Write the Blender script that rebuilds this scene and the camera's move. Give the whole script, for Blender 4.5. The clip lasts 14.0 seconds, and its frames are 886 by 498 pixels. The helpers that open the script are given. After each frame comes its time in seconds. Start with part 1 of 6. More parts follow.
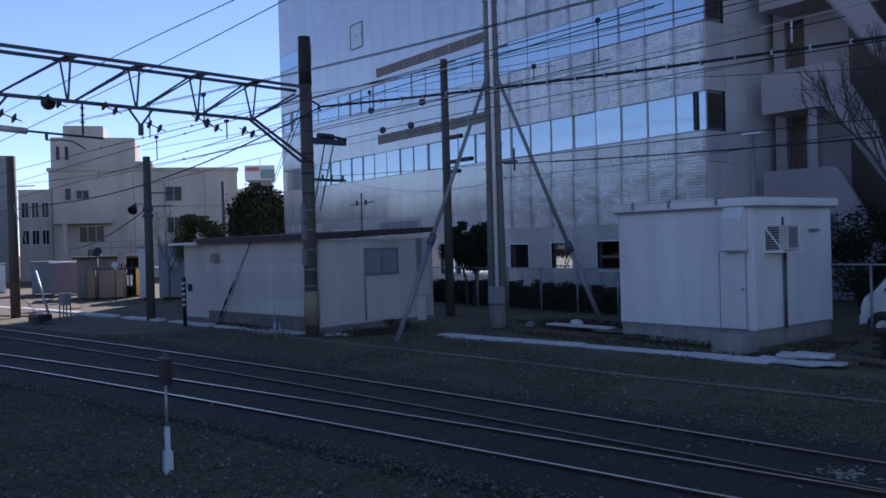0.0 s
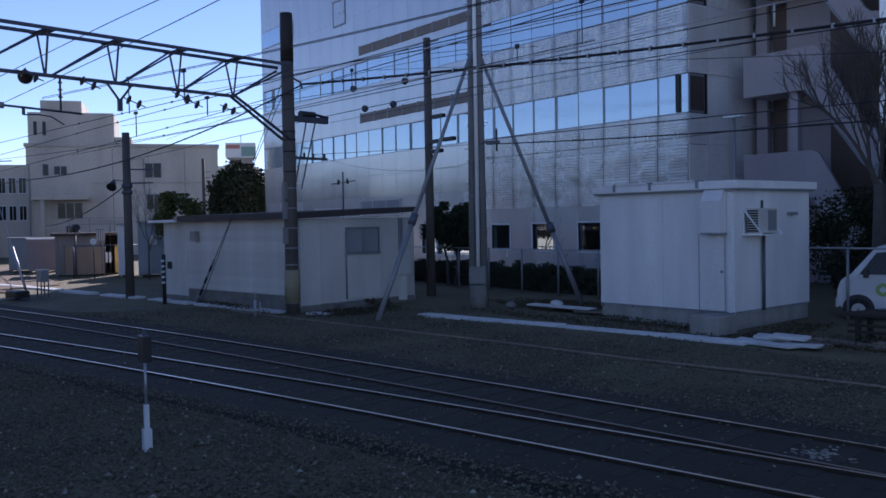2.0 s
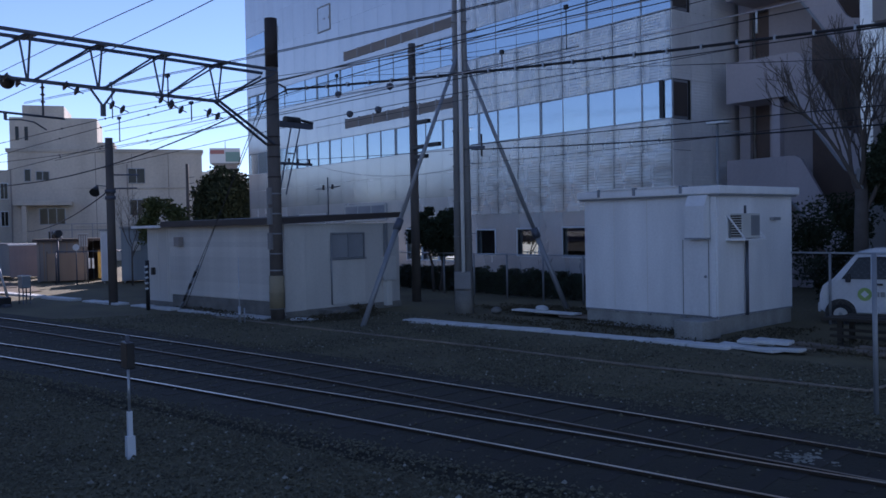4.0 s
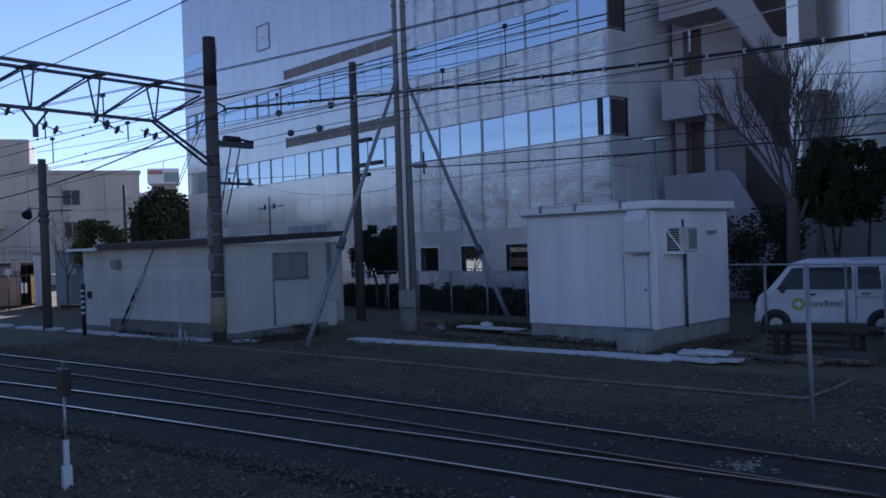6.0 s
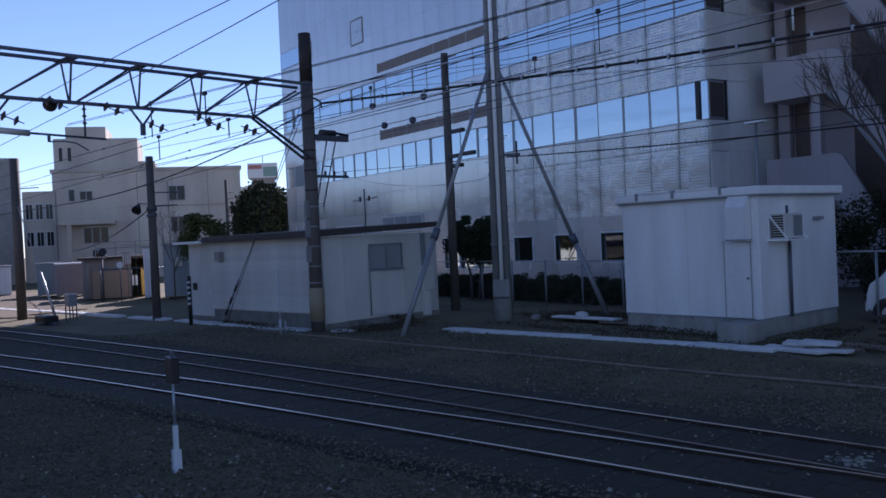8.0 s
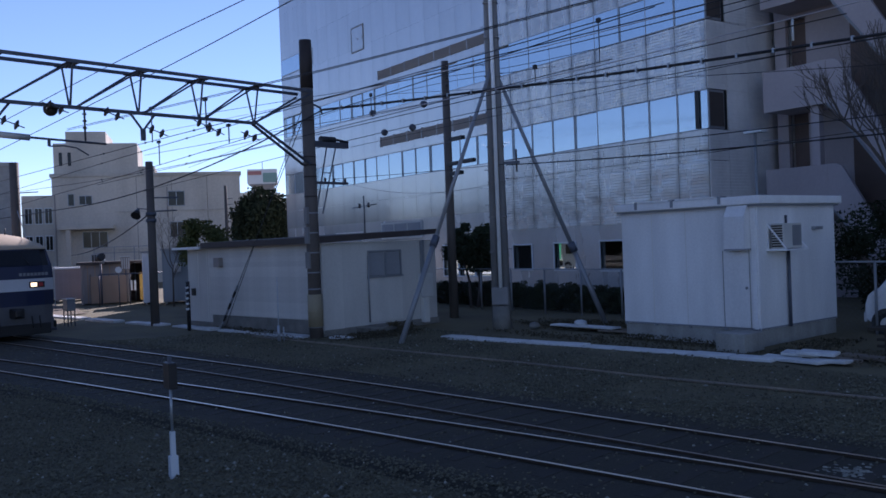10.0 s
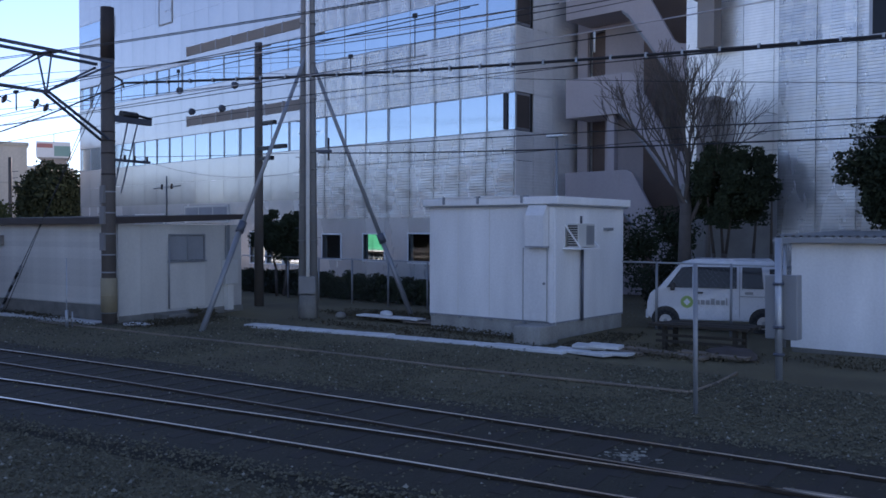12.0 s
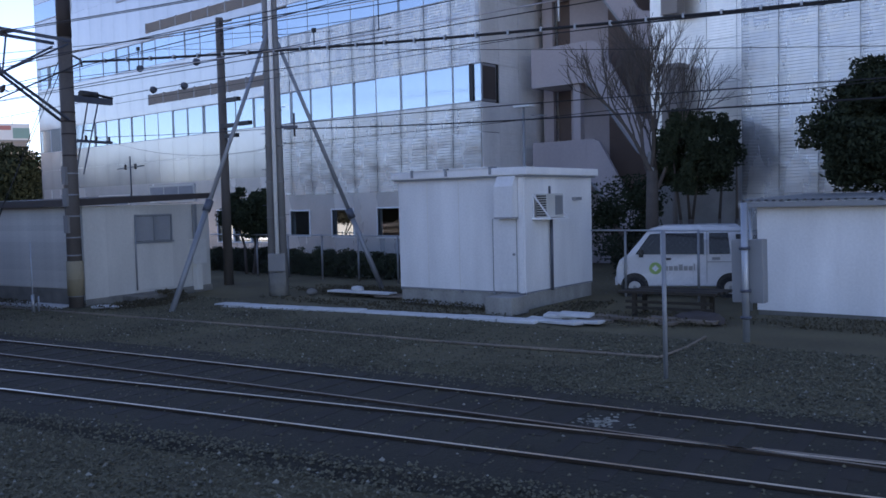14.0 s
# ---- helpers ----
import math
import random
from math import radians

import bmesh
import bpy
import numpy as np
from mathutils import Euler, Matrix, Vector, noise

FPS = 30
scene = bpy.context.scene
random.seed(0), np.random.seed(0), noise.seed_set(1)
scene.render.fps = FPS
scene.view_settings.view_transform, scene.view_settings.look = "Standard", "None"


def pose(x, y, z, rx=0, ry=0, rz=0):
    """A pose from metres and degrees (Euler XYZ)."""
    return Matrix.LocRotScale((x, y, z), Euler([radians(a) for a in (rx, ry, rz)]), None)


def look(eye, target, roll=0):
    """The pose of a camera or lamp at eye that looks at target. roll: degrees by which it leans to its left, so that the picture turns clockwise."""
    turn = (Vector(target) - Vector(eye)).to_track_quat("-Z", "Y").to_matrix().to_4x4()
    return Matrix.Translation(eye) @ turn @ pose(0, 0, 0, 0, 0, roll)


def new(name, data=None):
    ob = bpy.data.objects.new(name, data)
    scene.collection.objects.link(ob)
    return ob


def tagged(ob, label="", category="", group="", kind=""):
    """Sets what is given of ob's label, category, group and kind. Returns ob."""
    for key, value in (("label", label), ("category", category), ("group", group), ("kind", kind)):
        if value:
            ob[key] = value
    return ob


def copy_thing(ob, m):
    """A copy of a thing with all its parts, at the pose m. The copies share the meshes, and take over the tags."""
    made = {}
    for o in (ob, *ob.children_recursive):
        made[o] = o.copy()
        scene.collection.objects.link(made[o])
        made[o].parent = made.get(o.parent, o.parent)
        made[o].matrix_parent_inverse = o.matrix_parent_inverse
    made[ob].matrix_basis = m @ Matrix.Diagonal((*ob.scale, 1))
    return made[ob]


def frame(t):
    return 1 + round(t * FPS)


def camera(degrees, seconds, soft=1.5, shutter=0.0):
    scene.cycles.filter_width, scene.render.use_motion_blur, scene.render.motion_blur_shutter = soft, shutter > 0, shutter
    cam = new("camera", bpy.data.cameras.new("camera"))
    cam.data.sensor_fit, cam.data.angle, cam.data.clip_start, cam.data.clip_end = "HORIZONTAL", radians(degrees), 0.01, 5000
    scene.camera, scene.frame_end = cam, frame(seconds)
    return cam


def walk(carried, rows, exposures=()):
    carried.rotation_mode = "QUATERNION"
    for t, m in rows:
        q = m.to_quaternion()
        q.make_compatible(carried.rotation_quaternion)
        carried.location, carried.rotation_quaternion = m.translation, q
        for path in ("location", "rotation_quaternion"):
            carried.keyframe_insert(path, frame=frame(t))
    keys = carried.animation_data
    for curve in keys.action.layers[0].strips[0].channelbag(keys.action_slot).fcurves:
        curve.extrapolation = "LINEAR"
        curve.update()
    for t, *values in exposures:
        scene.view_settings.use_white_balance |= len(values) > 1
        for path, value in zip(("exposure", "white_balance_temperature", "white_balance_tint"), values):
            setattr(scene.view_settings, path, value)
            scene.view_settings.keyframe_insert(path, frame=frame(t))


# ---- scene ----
# ---- camera ----
cam = camera(54.24, 14.0, soft=1.6)
EYE = (0.0, 0.0, 2.75)
WALK = [
    (0.0, 54.82, -0.49, 1.59), (0.5, 54.67, -0.87, 1.57), (1.0, 54.27, -0.96, 1.58), (1.5, 54.04, -1.02, 1.34),
    (2.0, 53.6, -1.85, 1.05), (2.2, 53.48, -2.18, 1.06), (3.2, 52.9, -1.9, 1.1), (4.3, 52.24, -1.1, 1.24),
    (4.5, 51.71, -0.55, 1.69), (5.0, 50.37, 0.71, 2.3), (5.5, 49.42, 0.76, 2.24), (6.0, 48.88, -0.44, 1.99),
    (6.5, 49.62, -0.72, 2.15), (7.0, 51.43, -0.41, 2.57), (7.5, 53.81, -0.83, 2.72), (7.7, 54.6, -0.94, 2.77),
    (8.75, 55.4, -0.7, 2.5), (10.0, 55.02, -0.37, 2.21), (10.5, 54.59, -0.19, 2.08), (11.0, 53.84, -0.22, 1.78),
    (11.5, 49.21, -0.18, 0.68), (12.0, 42.44, -1.26, -0.12), (12.5, 41.45, -2.46, 0.24), (13.0, 42.68, -2.74, 1.0),
    (13.5, 42.24, -2.96, 0.94), (14.0, 40.39, -3.06, 1.37)]
EXPOSURES = [(0.0, 0.5, 5780, 27), (11.3, 0.5, 5780, 27), (11.8, 0.88, 6020, 28), (12.3, 1.5, 6480, 28), (14.0, 1.46, 6480, 28)]

# ---- world, sun ----
SUN_AZ, SUN_EL = 136.0, 31.0
world = bpy.data.worlds.new("sky")
scene.world = world
world.use_nodes = True
wn = world.node_tree.nodes
sky = wn.new("ShaderNodeTexSky")
sky.sky_type = "NISHITA"
sky.sun_disc = False
sky.sun_elevation = radians(SUN_EL)
sky.sun_rotation = radians(90.0 - SUN_AZ)
sky.air_density, sky.dust_density, sky.ozone_density = 0.75, 0.0, 2.2
wn["Background"].inputs["Strength"].default_value = 0.1
world.node_tree.links.new(sky.outputs["Color"], wn["Background"].inputs["Color"])
sun_data = bpy.data.lights.new("sun", "SUN")
sun_data.energy, sun_data.angle, sun_data.color = 5.0, radians(0.53), (1.0, 0.93, 0.84)
sun = new("sun", sun_data)
sa, se = radians(SUN_AZ), radians(SUN_EL)
sun.matrix_world = look((math.cos(sa) * math.cos(se) * 80, math.sin(sa) * math.cos(se) * 80, math.sin(se) * 80), (0, 0, 0))


# ---- materials ----
def mat(name, color, rough=0.6, metal=0.0, var=0.15, scale=3.0, fine=40.0, bump=0.15, streak=0.0, spec=0.5, bump_d=0.01, island=0.0):
    """A surface of one base colour with variation at two scales, optional vertical streaks and fine relief."""
    m = bpy.data.materials.new(name)
    m.use_nodes = True
    nt = m.node_tree
    n, l = nt.nodes, nt.links
    b = n["Principled BSDF"]
    tc = n.new("ShaderNodeTexCoord")
    big = n.new("ShaderNodeTexNoise")
    big.inputs["Scale"].default_value, big.inputs["Detail"].default_value = scale, 6
    small = n.new("ShaderNodeTexNoise")
    small.inputs["Scale"].default_value, small.inputs["Detail"].default_value = fine, 4
    l.new(tc.outputs["Object"], small.inputs["Vector"])
    if streak:
        mp = n.new("ShaderNodeMapping")
        mp.inputs["Scale"].default_value = (1, 1, streak)
        l.new(tc.outputs["Object"], mp.inputs["Vector"])
        l.new(mp.outputs["Vector"], big.inputs["Vector"])
    else:
        l.new(tc.outputs["Object"], big.inputs["Vector"])
    info = n.new("ShaderNodeObjectInfo")
    add = n.new("ShaderNodeMath")
    add.operation = "MULTIPLY_ADD"
    l.new(small.outputs["Fac"], add.inputs[0])
    add.inputs[1].default_value = 0.4
    l.new(big.outputs["Fac"], add.inputs[2])
    add2 = n.new("ShaderNodeMath")
    add2.operation = "MULTIPLY_ADD"
    if island:
        geo = n.new("ShaderNodeNewGeometry")
        l.new(geo.outputs["Random Per Island"], add2.inputs[0])
        add2.inputs[1].default_value = island
    else:
        l.new(info.outputs["Random"], add2.inputs[0])
        add2.inputs[1].default_value = 0.25
    l.new(add.outputs[0], add2.inputs[2])
    mr = n.new("ShaderNodeMapRange")
    l.new(add2.outputs[0], mr.inputs["Value"])
    mr.inputs["From Min"].default_value, mr.inputs["From Max"].default_value = 0.45, 1.15
    mr.inputs["To Min"].default_value, mr.inputs["To Max"].default_value = 1 - var, 1 + var
    mul = n.new("ShaderNodeVectorMath")
    mul.operation = "SCALE"
    mul.inputs[0].default_value = color
    l.new(mr.outputs["Result"], mul.inputs["Scale"])
    l.new(mul.outputs["Vector"], b.inputs["Base Color"])
    r2 = n.new("ShaderNodeMapRange")
    l.new(big.outputs["Fac"], r2.inputs["Value"])
    r2.inputs["To Min"].default_value, r2.inputs["To Max"].default_value = max(0.02, rough - 0.12), min(1, rough + 0.12)
    l.new(r2.outputs["Result"], b.inputs["Roughness"])
    b.inputs["Metallic"].default_value = metal
    b.inputs["Specular IOR Level"].default_value = spec
    if bump:
        bp = n.new("ShaderNodeBump")
        bp.inputs["Strength"].default_value, bp.inputs["Distance"].default_value = bump, bump_d
        l.new(small.outputs["Fac"], bp.inputs["Height"])
        l.new(bp.outputs["Normal"], b.inputs["Normal"])
    return m


def glow(name, color, strength):
    m = bpy.data.materials.new(name)
    m.use_nodes = True
    b = m.node_tree.nodes["Principled BSDF"]
    b.inputs["Base Color"].default_value = (*color, 1)
    b.inputs["Emission Color"].default_value = (*color, 1)
    b.inputs["Emission Strength"].default_value = strength
    return m


def clear_glass(name):
    m = bpy.data.materials.new(name)
    m.use_nodes = True
    nt = m.node_tree
    n, l = nt.nodes, nt.links
    n.remove(n["Principled BSDF"])
    tr, gl, mx = (n.new("ShaderNode" + k) for k in ("BsdfTransparent", "BsdfGlossy", "MixShader"))
    tr.inputs["Color"].default_value = (0.8, 0.85, 0.85, 1)
    gl.inputs["Roughness"].default_value = 0.02
    mx.inputs[0].default_value = 0.045
    l.new(tr.outputs[0], mx.inputs[1])
    l.new(gl.outputs[0], mx.inputs[2])
    l.new(mx.outputs[0], n["Material Output"].inputs["Surface"])
    return m


def tarpaulin(name, color):
    m = bpy.data.materials.new(name)
    m.use_nodes = True
    nt = m.node_tree
    n, l = nt.nodes, nt.links
    tr, mx = n.new("ShaderNodeBsdfTranslucent"), n.new("ShaderNodeMixShader")
    n["Principled BSDF"].inputs["Base Color"].default_value = (*color, 1)
    tr.inputs["Color"].default_value = (*color, 1)
    mx.inputs[0].default_value = 0.6
    l.new(n["Principled BSDF"].outputs[0], mx.inputs[1])
    l.new(tr.outputs[0], mx.inputs[2])
    l.new(mx.outputs[0], n["Material Output"].inputs["Surface"])
    return m


M = {
    "ground": mat("yard soil", (0.11, 0.094, 0.05), 0.95, var=0.5, scale=0.5, fine=14, bump=0.6, bump_d=0.05),
    "bed": mat("oily track bed", (0.04, 0.035, 0.022), 0.95, var=0.4, scale=0.8, fine=25, bump=0.7, bump_d=0.04),
    "stone": mat("ballast stone", (0.09, 0.082, 0.052), 0.85, var=0.75, scale=0.7, fine=60, bump=0.2, island=0.6),
    "stone_pale": mat("pale ballast stone", (0.21, 0.2, 0.16), 0.9, var=0.6, scale=9, fine=60, bump=0.2, island=0.5),
    "rail": mat("rusty rail side", (0.055, 0.042, 0.031), 0.9, var=0.3, scale=4, fine=60, spec=0.1),
    "rail_top": mat("polished rail head", (0.92, 0.8, 0.66), 0.33, 1.0, var=0.1, scale=3, fine=50, bump=0.05),
    "rail_dull": mat("dull rail head", (0.34, 0.28, 0.22), 0.5, 0.8, var=0.2, scale=3, fine=50, bump=0.05),
    "sleeper": mat("dark timber sleeper", (0.036, 0.03, 0.022), 0.9, var=0.4, scale=2, fine=30, bump=0.5),
    "clad": mat("pale enamelled metal cladding", (0.61, 0.615, 0.615), 0.18, 0.68, var=0.1, scale=0.8, fine=3, bump=0.1, streak=0.22, bump_d=0.03),
    "clad_rib": mat("ribbed aluminium cladding", (0.65, 0.655, 0.65), 0.27, 0.65, var=0.26, scale=1.2, fine=4, bump=0.18, streak=0.3, bump_d=0.03),
    "clad_side": mat("grey ribbed cladding", (0.84, 0.82, 0.78), 0.3, 0.75, var=0.18, scale=0.9, fine=6, bump=0.1, streak=0.3),
    "flank": mat("pale grey ribbed flank sheet", (0.8, 0.79, 0.77), 0.42, 0.2, var=0.16, scale=0.9, fine=6, bump=0.1, streak=0.3),
    "conduit": mat("glossy white conduit", (0.9, 0.9, 0.88), 0.3, 0.0, var=0.04, bump=0),
    "plinth": mat("smooth grey wall paint", (0.5, 0.51, 0.515), 0.26, 0.45, var=0.18, scale=0.7, fine=8, bump=0.08, streak=0.3),
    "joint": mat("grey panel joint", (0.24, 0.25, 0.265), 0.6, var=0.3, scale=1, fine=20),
    "mullion": mat("grey aluminium window frame", (0.33, 0.34, 0.36), 0.4, 0.6, var=0.1, scale=2, fine=30),
    "mirror": mat("blue reflective glazing", (0.55, 0.66, 0.74), 0.03, 0.9, var=0.05, scale=0.7, fine=2, bump=0.0),
    "louvre": mat("taupe louvre metal", (0.27, 0.24, 0.22), 0.6, 0.1, var=0.15, scale=1, fine=20, streak=0.4),
    # near-black: the shade of the unlit rooms is put into the colour
    "dark": mat("interior shade black", (0.03, 0.03, 0.03), 0.9, var=0.3),
    "glass": clear_glass("clear window glass"),
    "white": mat("weathered white paint", (0.77, 0.765, 0.75), 0.55, var=0.2, scale=1.1, fine=18, streak=0.25, bump=0.1),
    "cream": mat("stained cream render", (0.66, 0.64, 0.58), 0.8, var=0.16, scale=0.9, fine=20, streak=0.3, bump=0.25),
    "beige": mat("weathered beige concrete", (0.5, 0.455, 0.385), 0.85, var=0.36, scale=0.35, fine=5, streak=0.3, bump=0.25),
    "concrete": mat("grey concrete", (0.34, 0.33, 0.31), 0.85, var=0.25, scale=1.5, fine=25, bump=0.4),
    "footing": mat("rain-stained plinth concrete", (0.29, 0.28, 0.25), 0.9, var=0.45, scale=1.6, fine=18, streak=0.3, bump=0.4),
    "concrete_dark": mat("stained dark concrete", (0.19, 0.18, 0.155), 0.9, var=0.4, scale=2.2, fine=22, bump=0.45),
    "hut_white": mat("grimy off-white boarding", (0.57, 0.55, 0.5), 0.6, var=0.2, scale=0.9, fine=14, streak=0.3, bump=0.15),
    "stair": mat("mauve grey painted concrete", (0.42, 0.375, 0.38), 0.8, var=0.16, scale=0.5, fine=8, streak=0.4),
    "brown_wall": mat("red brown wall tile", (0.15, 0.11, 0.095), 0.7, var=0.25, scale=1, fine=15),
    "trough": mat("pale concrete trough lid", (0.6, 0.6, 0.58), 0.75, var=0.2, scale=2.5, fine=30, bump=0.3),
    "pole": mat("brown stained concrete pole", (0.105, 0.09, 0.079), 0.8, var=0.35, scale=2, fine=25, streak=0.4, bump=0.4),
    "pole_dark": mat("dark rusted steel cap", (0.045, 0.035, 0.032), 0.7, 0.2, var=0.3, scale=3, fine=25),
    "pole_grey": mat("grey concrete pole", (0.23, 0.225, 0.22), 0.8, var=0.28, scale=1.5, fine=30, streak=0.4, bump=0.3),
    "steel": mat("blue grey painted steel", (0.1, 0.11, 0.135), 0.55, 0.4, var=0.25, scale=3, fine=30),
    "galv": mat("galvanised steel pipe", (0.42, 0.44, 0.46), 0.45, 0.6, var=0.15, scale=2, fine=40),
    "wire": mat("black cable", (0.02, 0.02, 0.022), 0.6, var=0.2, scale=2, fine=20, bump=0),
    "wire_bright": mat("copper contact wire", (0.78, 0.72, 0.68), 0.5, 1.0, var=0.2, scale=2, fine=20, bump=0),
    "insul": mat("brown glazed insulator", (0.05, 0.035, 0.03), 0.3, var=0.2, scale=6, fine=40),
    "roof": mat("dark brown roof edge", (0.06, 0.048, 0.043), 0.7, var=0.3, scale=2, fine=25),
    "ac": mat("ivory appliance casing", (0.55, 0.54, 0.5), 0.5, var=0.1, scale=3, fine=40),
    "black": mat("black plastic", (0.015, 0.015, 0.016), 0.45, var=0.2),
    "grey": mat("grey painted steel", (0.27, 0.28, 0.29), 0.5, 0.3, var=0.15, scale=2, fine=30, streak=0.4),
    "yellow": mat("faded yellow sleeve", (0.28, 0.235, 0.15), 0.75, var=0.2, scale=2, fine=20),
    "yellow_paint": mat("yellow safety paint", (0.55, 0.33, 0.06), 0.5, var=0.15),
    "red": mat("red enamel", (0.4, 0.03, 0.03), 0.45, var=0.15),
    "pink": mat("faded pinkish shutter", (0.31, 0.265, 0.265), 0.7, var=0.15, scale=1, fine=20),
    "blue_box": mat("pale blue grey container", (0.29, 0.325, 0.34), 0.6, var=0.15, scale=1, fine=20, streak=0.4),
    "timber": mat("weathered timber", (0.2, 0.16, 0.12), 0.85, var=0.35, scale=3, fine=30),
    "van": mat("white car paint", (0.64, 0.65, 0.67), 0.25, var=0.04, scale=2, fine=10, bump=0),
    "tyre": mat("black rubber", (0.02, 0.02, 0.02), 0.85, var=0.2),
    "rim": mat("silver wheel steel", (0.45, 0.45, 0.46), 0.35, 0.8, var=0.1),
    "tint": mat("dark tinted car glass", (0.015, 0.016, 0.018), 0.08, var=0.05, bump=0, spec=0.25),
    "green": mat("lime green print", (0.28, 0.42, 0.12), 0.5, var=0.05),
    "greyprint": mat("grey print", (0.3, 0.3, 0.3), 0.5, var=0.05),
    "green_truck": tarpaulin("bright green tarpaulin", (0.34, 0.82, 0.58)),
    "navy": mat("navy blue locomotive paint", (0.01, 0.017, 0.055), 0.35, var=0.15, scale=1.5, fine=20, bump=0.03),
    "loco_white": mat("white locomotive band", (0.54, 0.55, 0.57), 0.4, var=0.08, scale=2, fine=20, bump=0.03),
    "loco_grey": mat("dusty dark grey skirt", (0.1, 0.1, 0.105), 0.65, var=0.3, scale=2, fine=20),
    "loco_roof": mat("dusty cream grey roof", (0.5, 0.39, 0.27), 0.75, var=0.15, scale=1.5, fine=20),
    "lamp": glow("warm headlight glow", (1.0, 0.76, 0.42), 1.7),
    "leaf": mat("dark evergreen leaf", (0.034, 0.044, 0.024), 0.8, var=0.5, scale=2, fine=20, bump=0, spec=0.15),
    "leaf_light": mat("sunlit olive leaf", (0.075, 0.085, 0.03), 0.75, var=0.4, scale=2, fine=20, bump=0, spec=0.2),
    "bark": mat("grey brown bark", (0.1, 0.083, 0.07), 0.9, var=0.3, scale=4, fine=30, bump=0.6),
    "sign_w": mat("white sign face", (0.7, 0.72, 0.72), 0.5, var=0.05),
    "sign_r": mat("red sign stripe", (0.42, 0.17, 0.15), 0.5, var=0.05),
    "sign_g": mat("green sign face", (0.2, 0.34, 0.3), 0.5, var=0.05),
    "curtain": mat("grey office blind", (0.28, 0.29, 0.3), 0.8, var=0.15, scale=2, fine=20),
    "pale_soil": mat("pale dusty gravel", (0.11, 0.084, 0.057), 0.95, var=0.5, scale=0.7, fine=12, bump=0.7, bump_d=0.05),
    "tan": mat("tan board", (0.36, 0.25, 0.17), 0.75, var=0.2, scale=1.5, fine=20, streak=0.4),
    "weed": mat("dry weeds", (0.075, 0.063, 0.036), 0.9, var=0.5, scale=4, fine=20, bump=0),
}


def weather_cladding(m, width, strength, dents):
    """Dirt that has run down beside the panel joints, and soft dents in the sheet."""
    nt = m.node_tree
    n, l = nt.nodes, nt.links
    b = n["Principled BSDF"]
    src = b.inputs["Base Color"].links[0].from_socket
    tc = n.new("ShaderNodeTexCoord")
    sep = n.new("ShaderNodeSeparateXYZ")
    l.new(tc.outputs["Object"], sep.inputs[0])
    off = n.new("ShaderNodeMath")
    off.operation = "SUBTRACT"
    l.new(sep.outputs["X"], off.inputs[0])
    off.inputs[1].default_value = width / 2
    ab = n.new("ShaderNodeMath")
    ab.operation = "ABSOLUTE"
    l.new(off.outputs[0], ab.inputs[0])
    mp = n.new("ShaderNodeMapping")
    mp.inputs["Scale"].default_value = (5, 5, 0.7)
    geo = n.new("ShaderNodeNewGeometry")
    l.new(geo.outputs["Position"], mp.inputs["Vector"])
    ns = n.new("ShaderNodeTexNoise")
    ns.inputs["Scale"].default_value, ns.inputs["Detail"].default_value = 1.0, 5
    l.new(mp.outputs[0], ns.inputs["Vector"])
    wob = n.new("ShaderNodeMath")
    wob.operation = "MULTIPLY_ADD"
    l.new(ns.outputs["Fac"], wob.inputs[0])
    wob.inputs[1].default_value = 0.55
    l.new(ab.outputs[0], wob.inputs[2])
    r = n.new("ShaderNodeMapRange")
    l.new(wob.outputs[0], r.inputs["Value"])
    r.inputs["From Min"].default_value, r.inputs["From Max"].default_value = width / 2 + 0.05, width / 2 + 0.4
    r.inputs["To Min"].default_value, r.inputs["To Max"].default_value = 1.0, 1.0 - strength
    mul = n.new("ShaderNodeVectorMath")
    mul.operation = "SCALE"
    l.new(src, mul.inputs[0])
    l.new(r.outputs["Result"], mul.inputs["Scale"])
    l.new(mul.outputs[0], b.inputs["Base Color"])
    dent = n.new("ShaderNodeTexNoise")
    dent.inputs["Scale"].default_value, dent.inputs["Detail"].default_value = 1.3, 2.5
    l.new(geo.outputs["Position"], dent.inputs["Vector"])
    bp = n.new("ShaderNodeBump")
    bp.inputs["Strength"].default_value, bp.inputs["Distance"].default_value = dents, 0.12
    l.new(dent.outputs["Fac"], bp.inputs["Height"])
    l.new(bp.outputs["Normal"], b.inputs["Normal"])


weather_cladding(M["clad_rib"], 1.49, 0.5, 0.3)
weather_cladding(M["clad"], 1.49, 0.08, 0.06)


# ---- mesh helpers ----
def box(bm, x0, x1, y0, y1, z0, z1, m=None):
    vs = [bm.verts.new((x, y, z)) for z in (z0, z1) for x, y in ((x0, y0), (x1, y0), (x1, y1), (x0, y1))]
    fs = [bm.faces.new([vs[i] for i in f]) for f in ((3, 2, 1, 0), (4, 5, 6, 7), (0, 1, 5, 4), (1, 2, 6, 5), (2, 3, 7, 6), (3, 0, 4, 7))]
    if m is not None:
        bmesh.ops.transform(bm, matrix=m, verts=vs)
    return fs


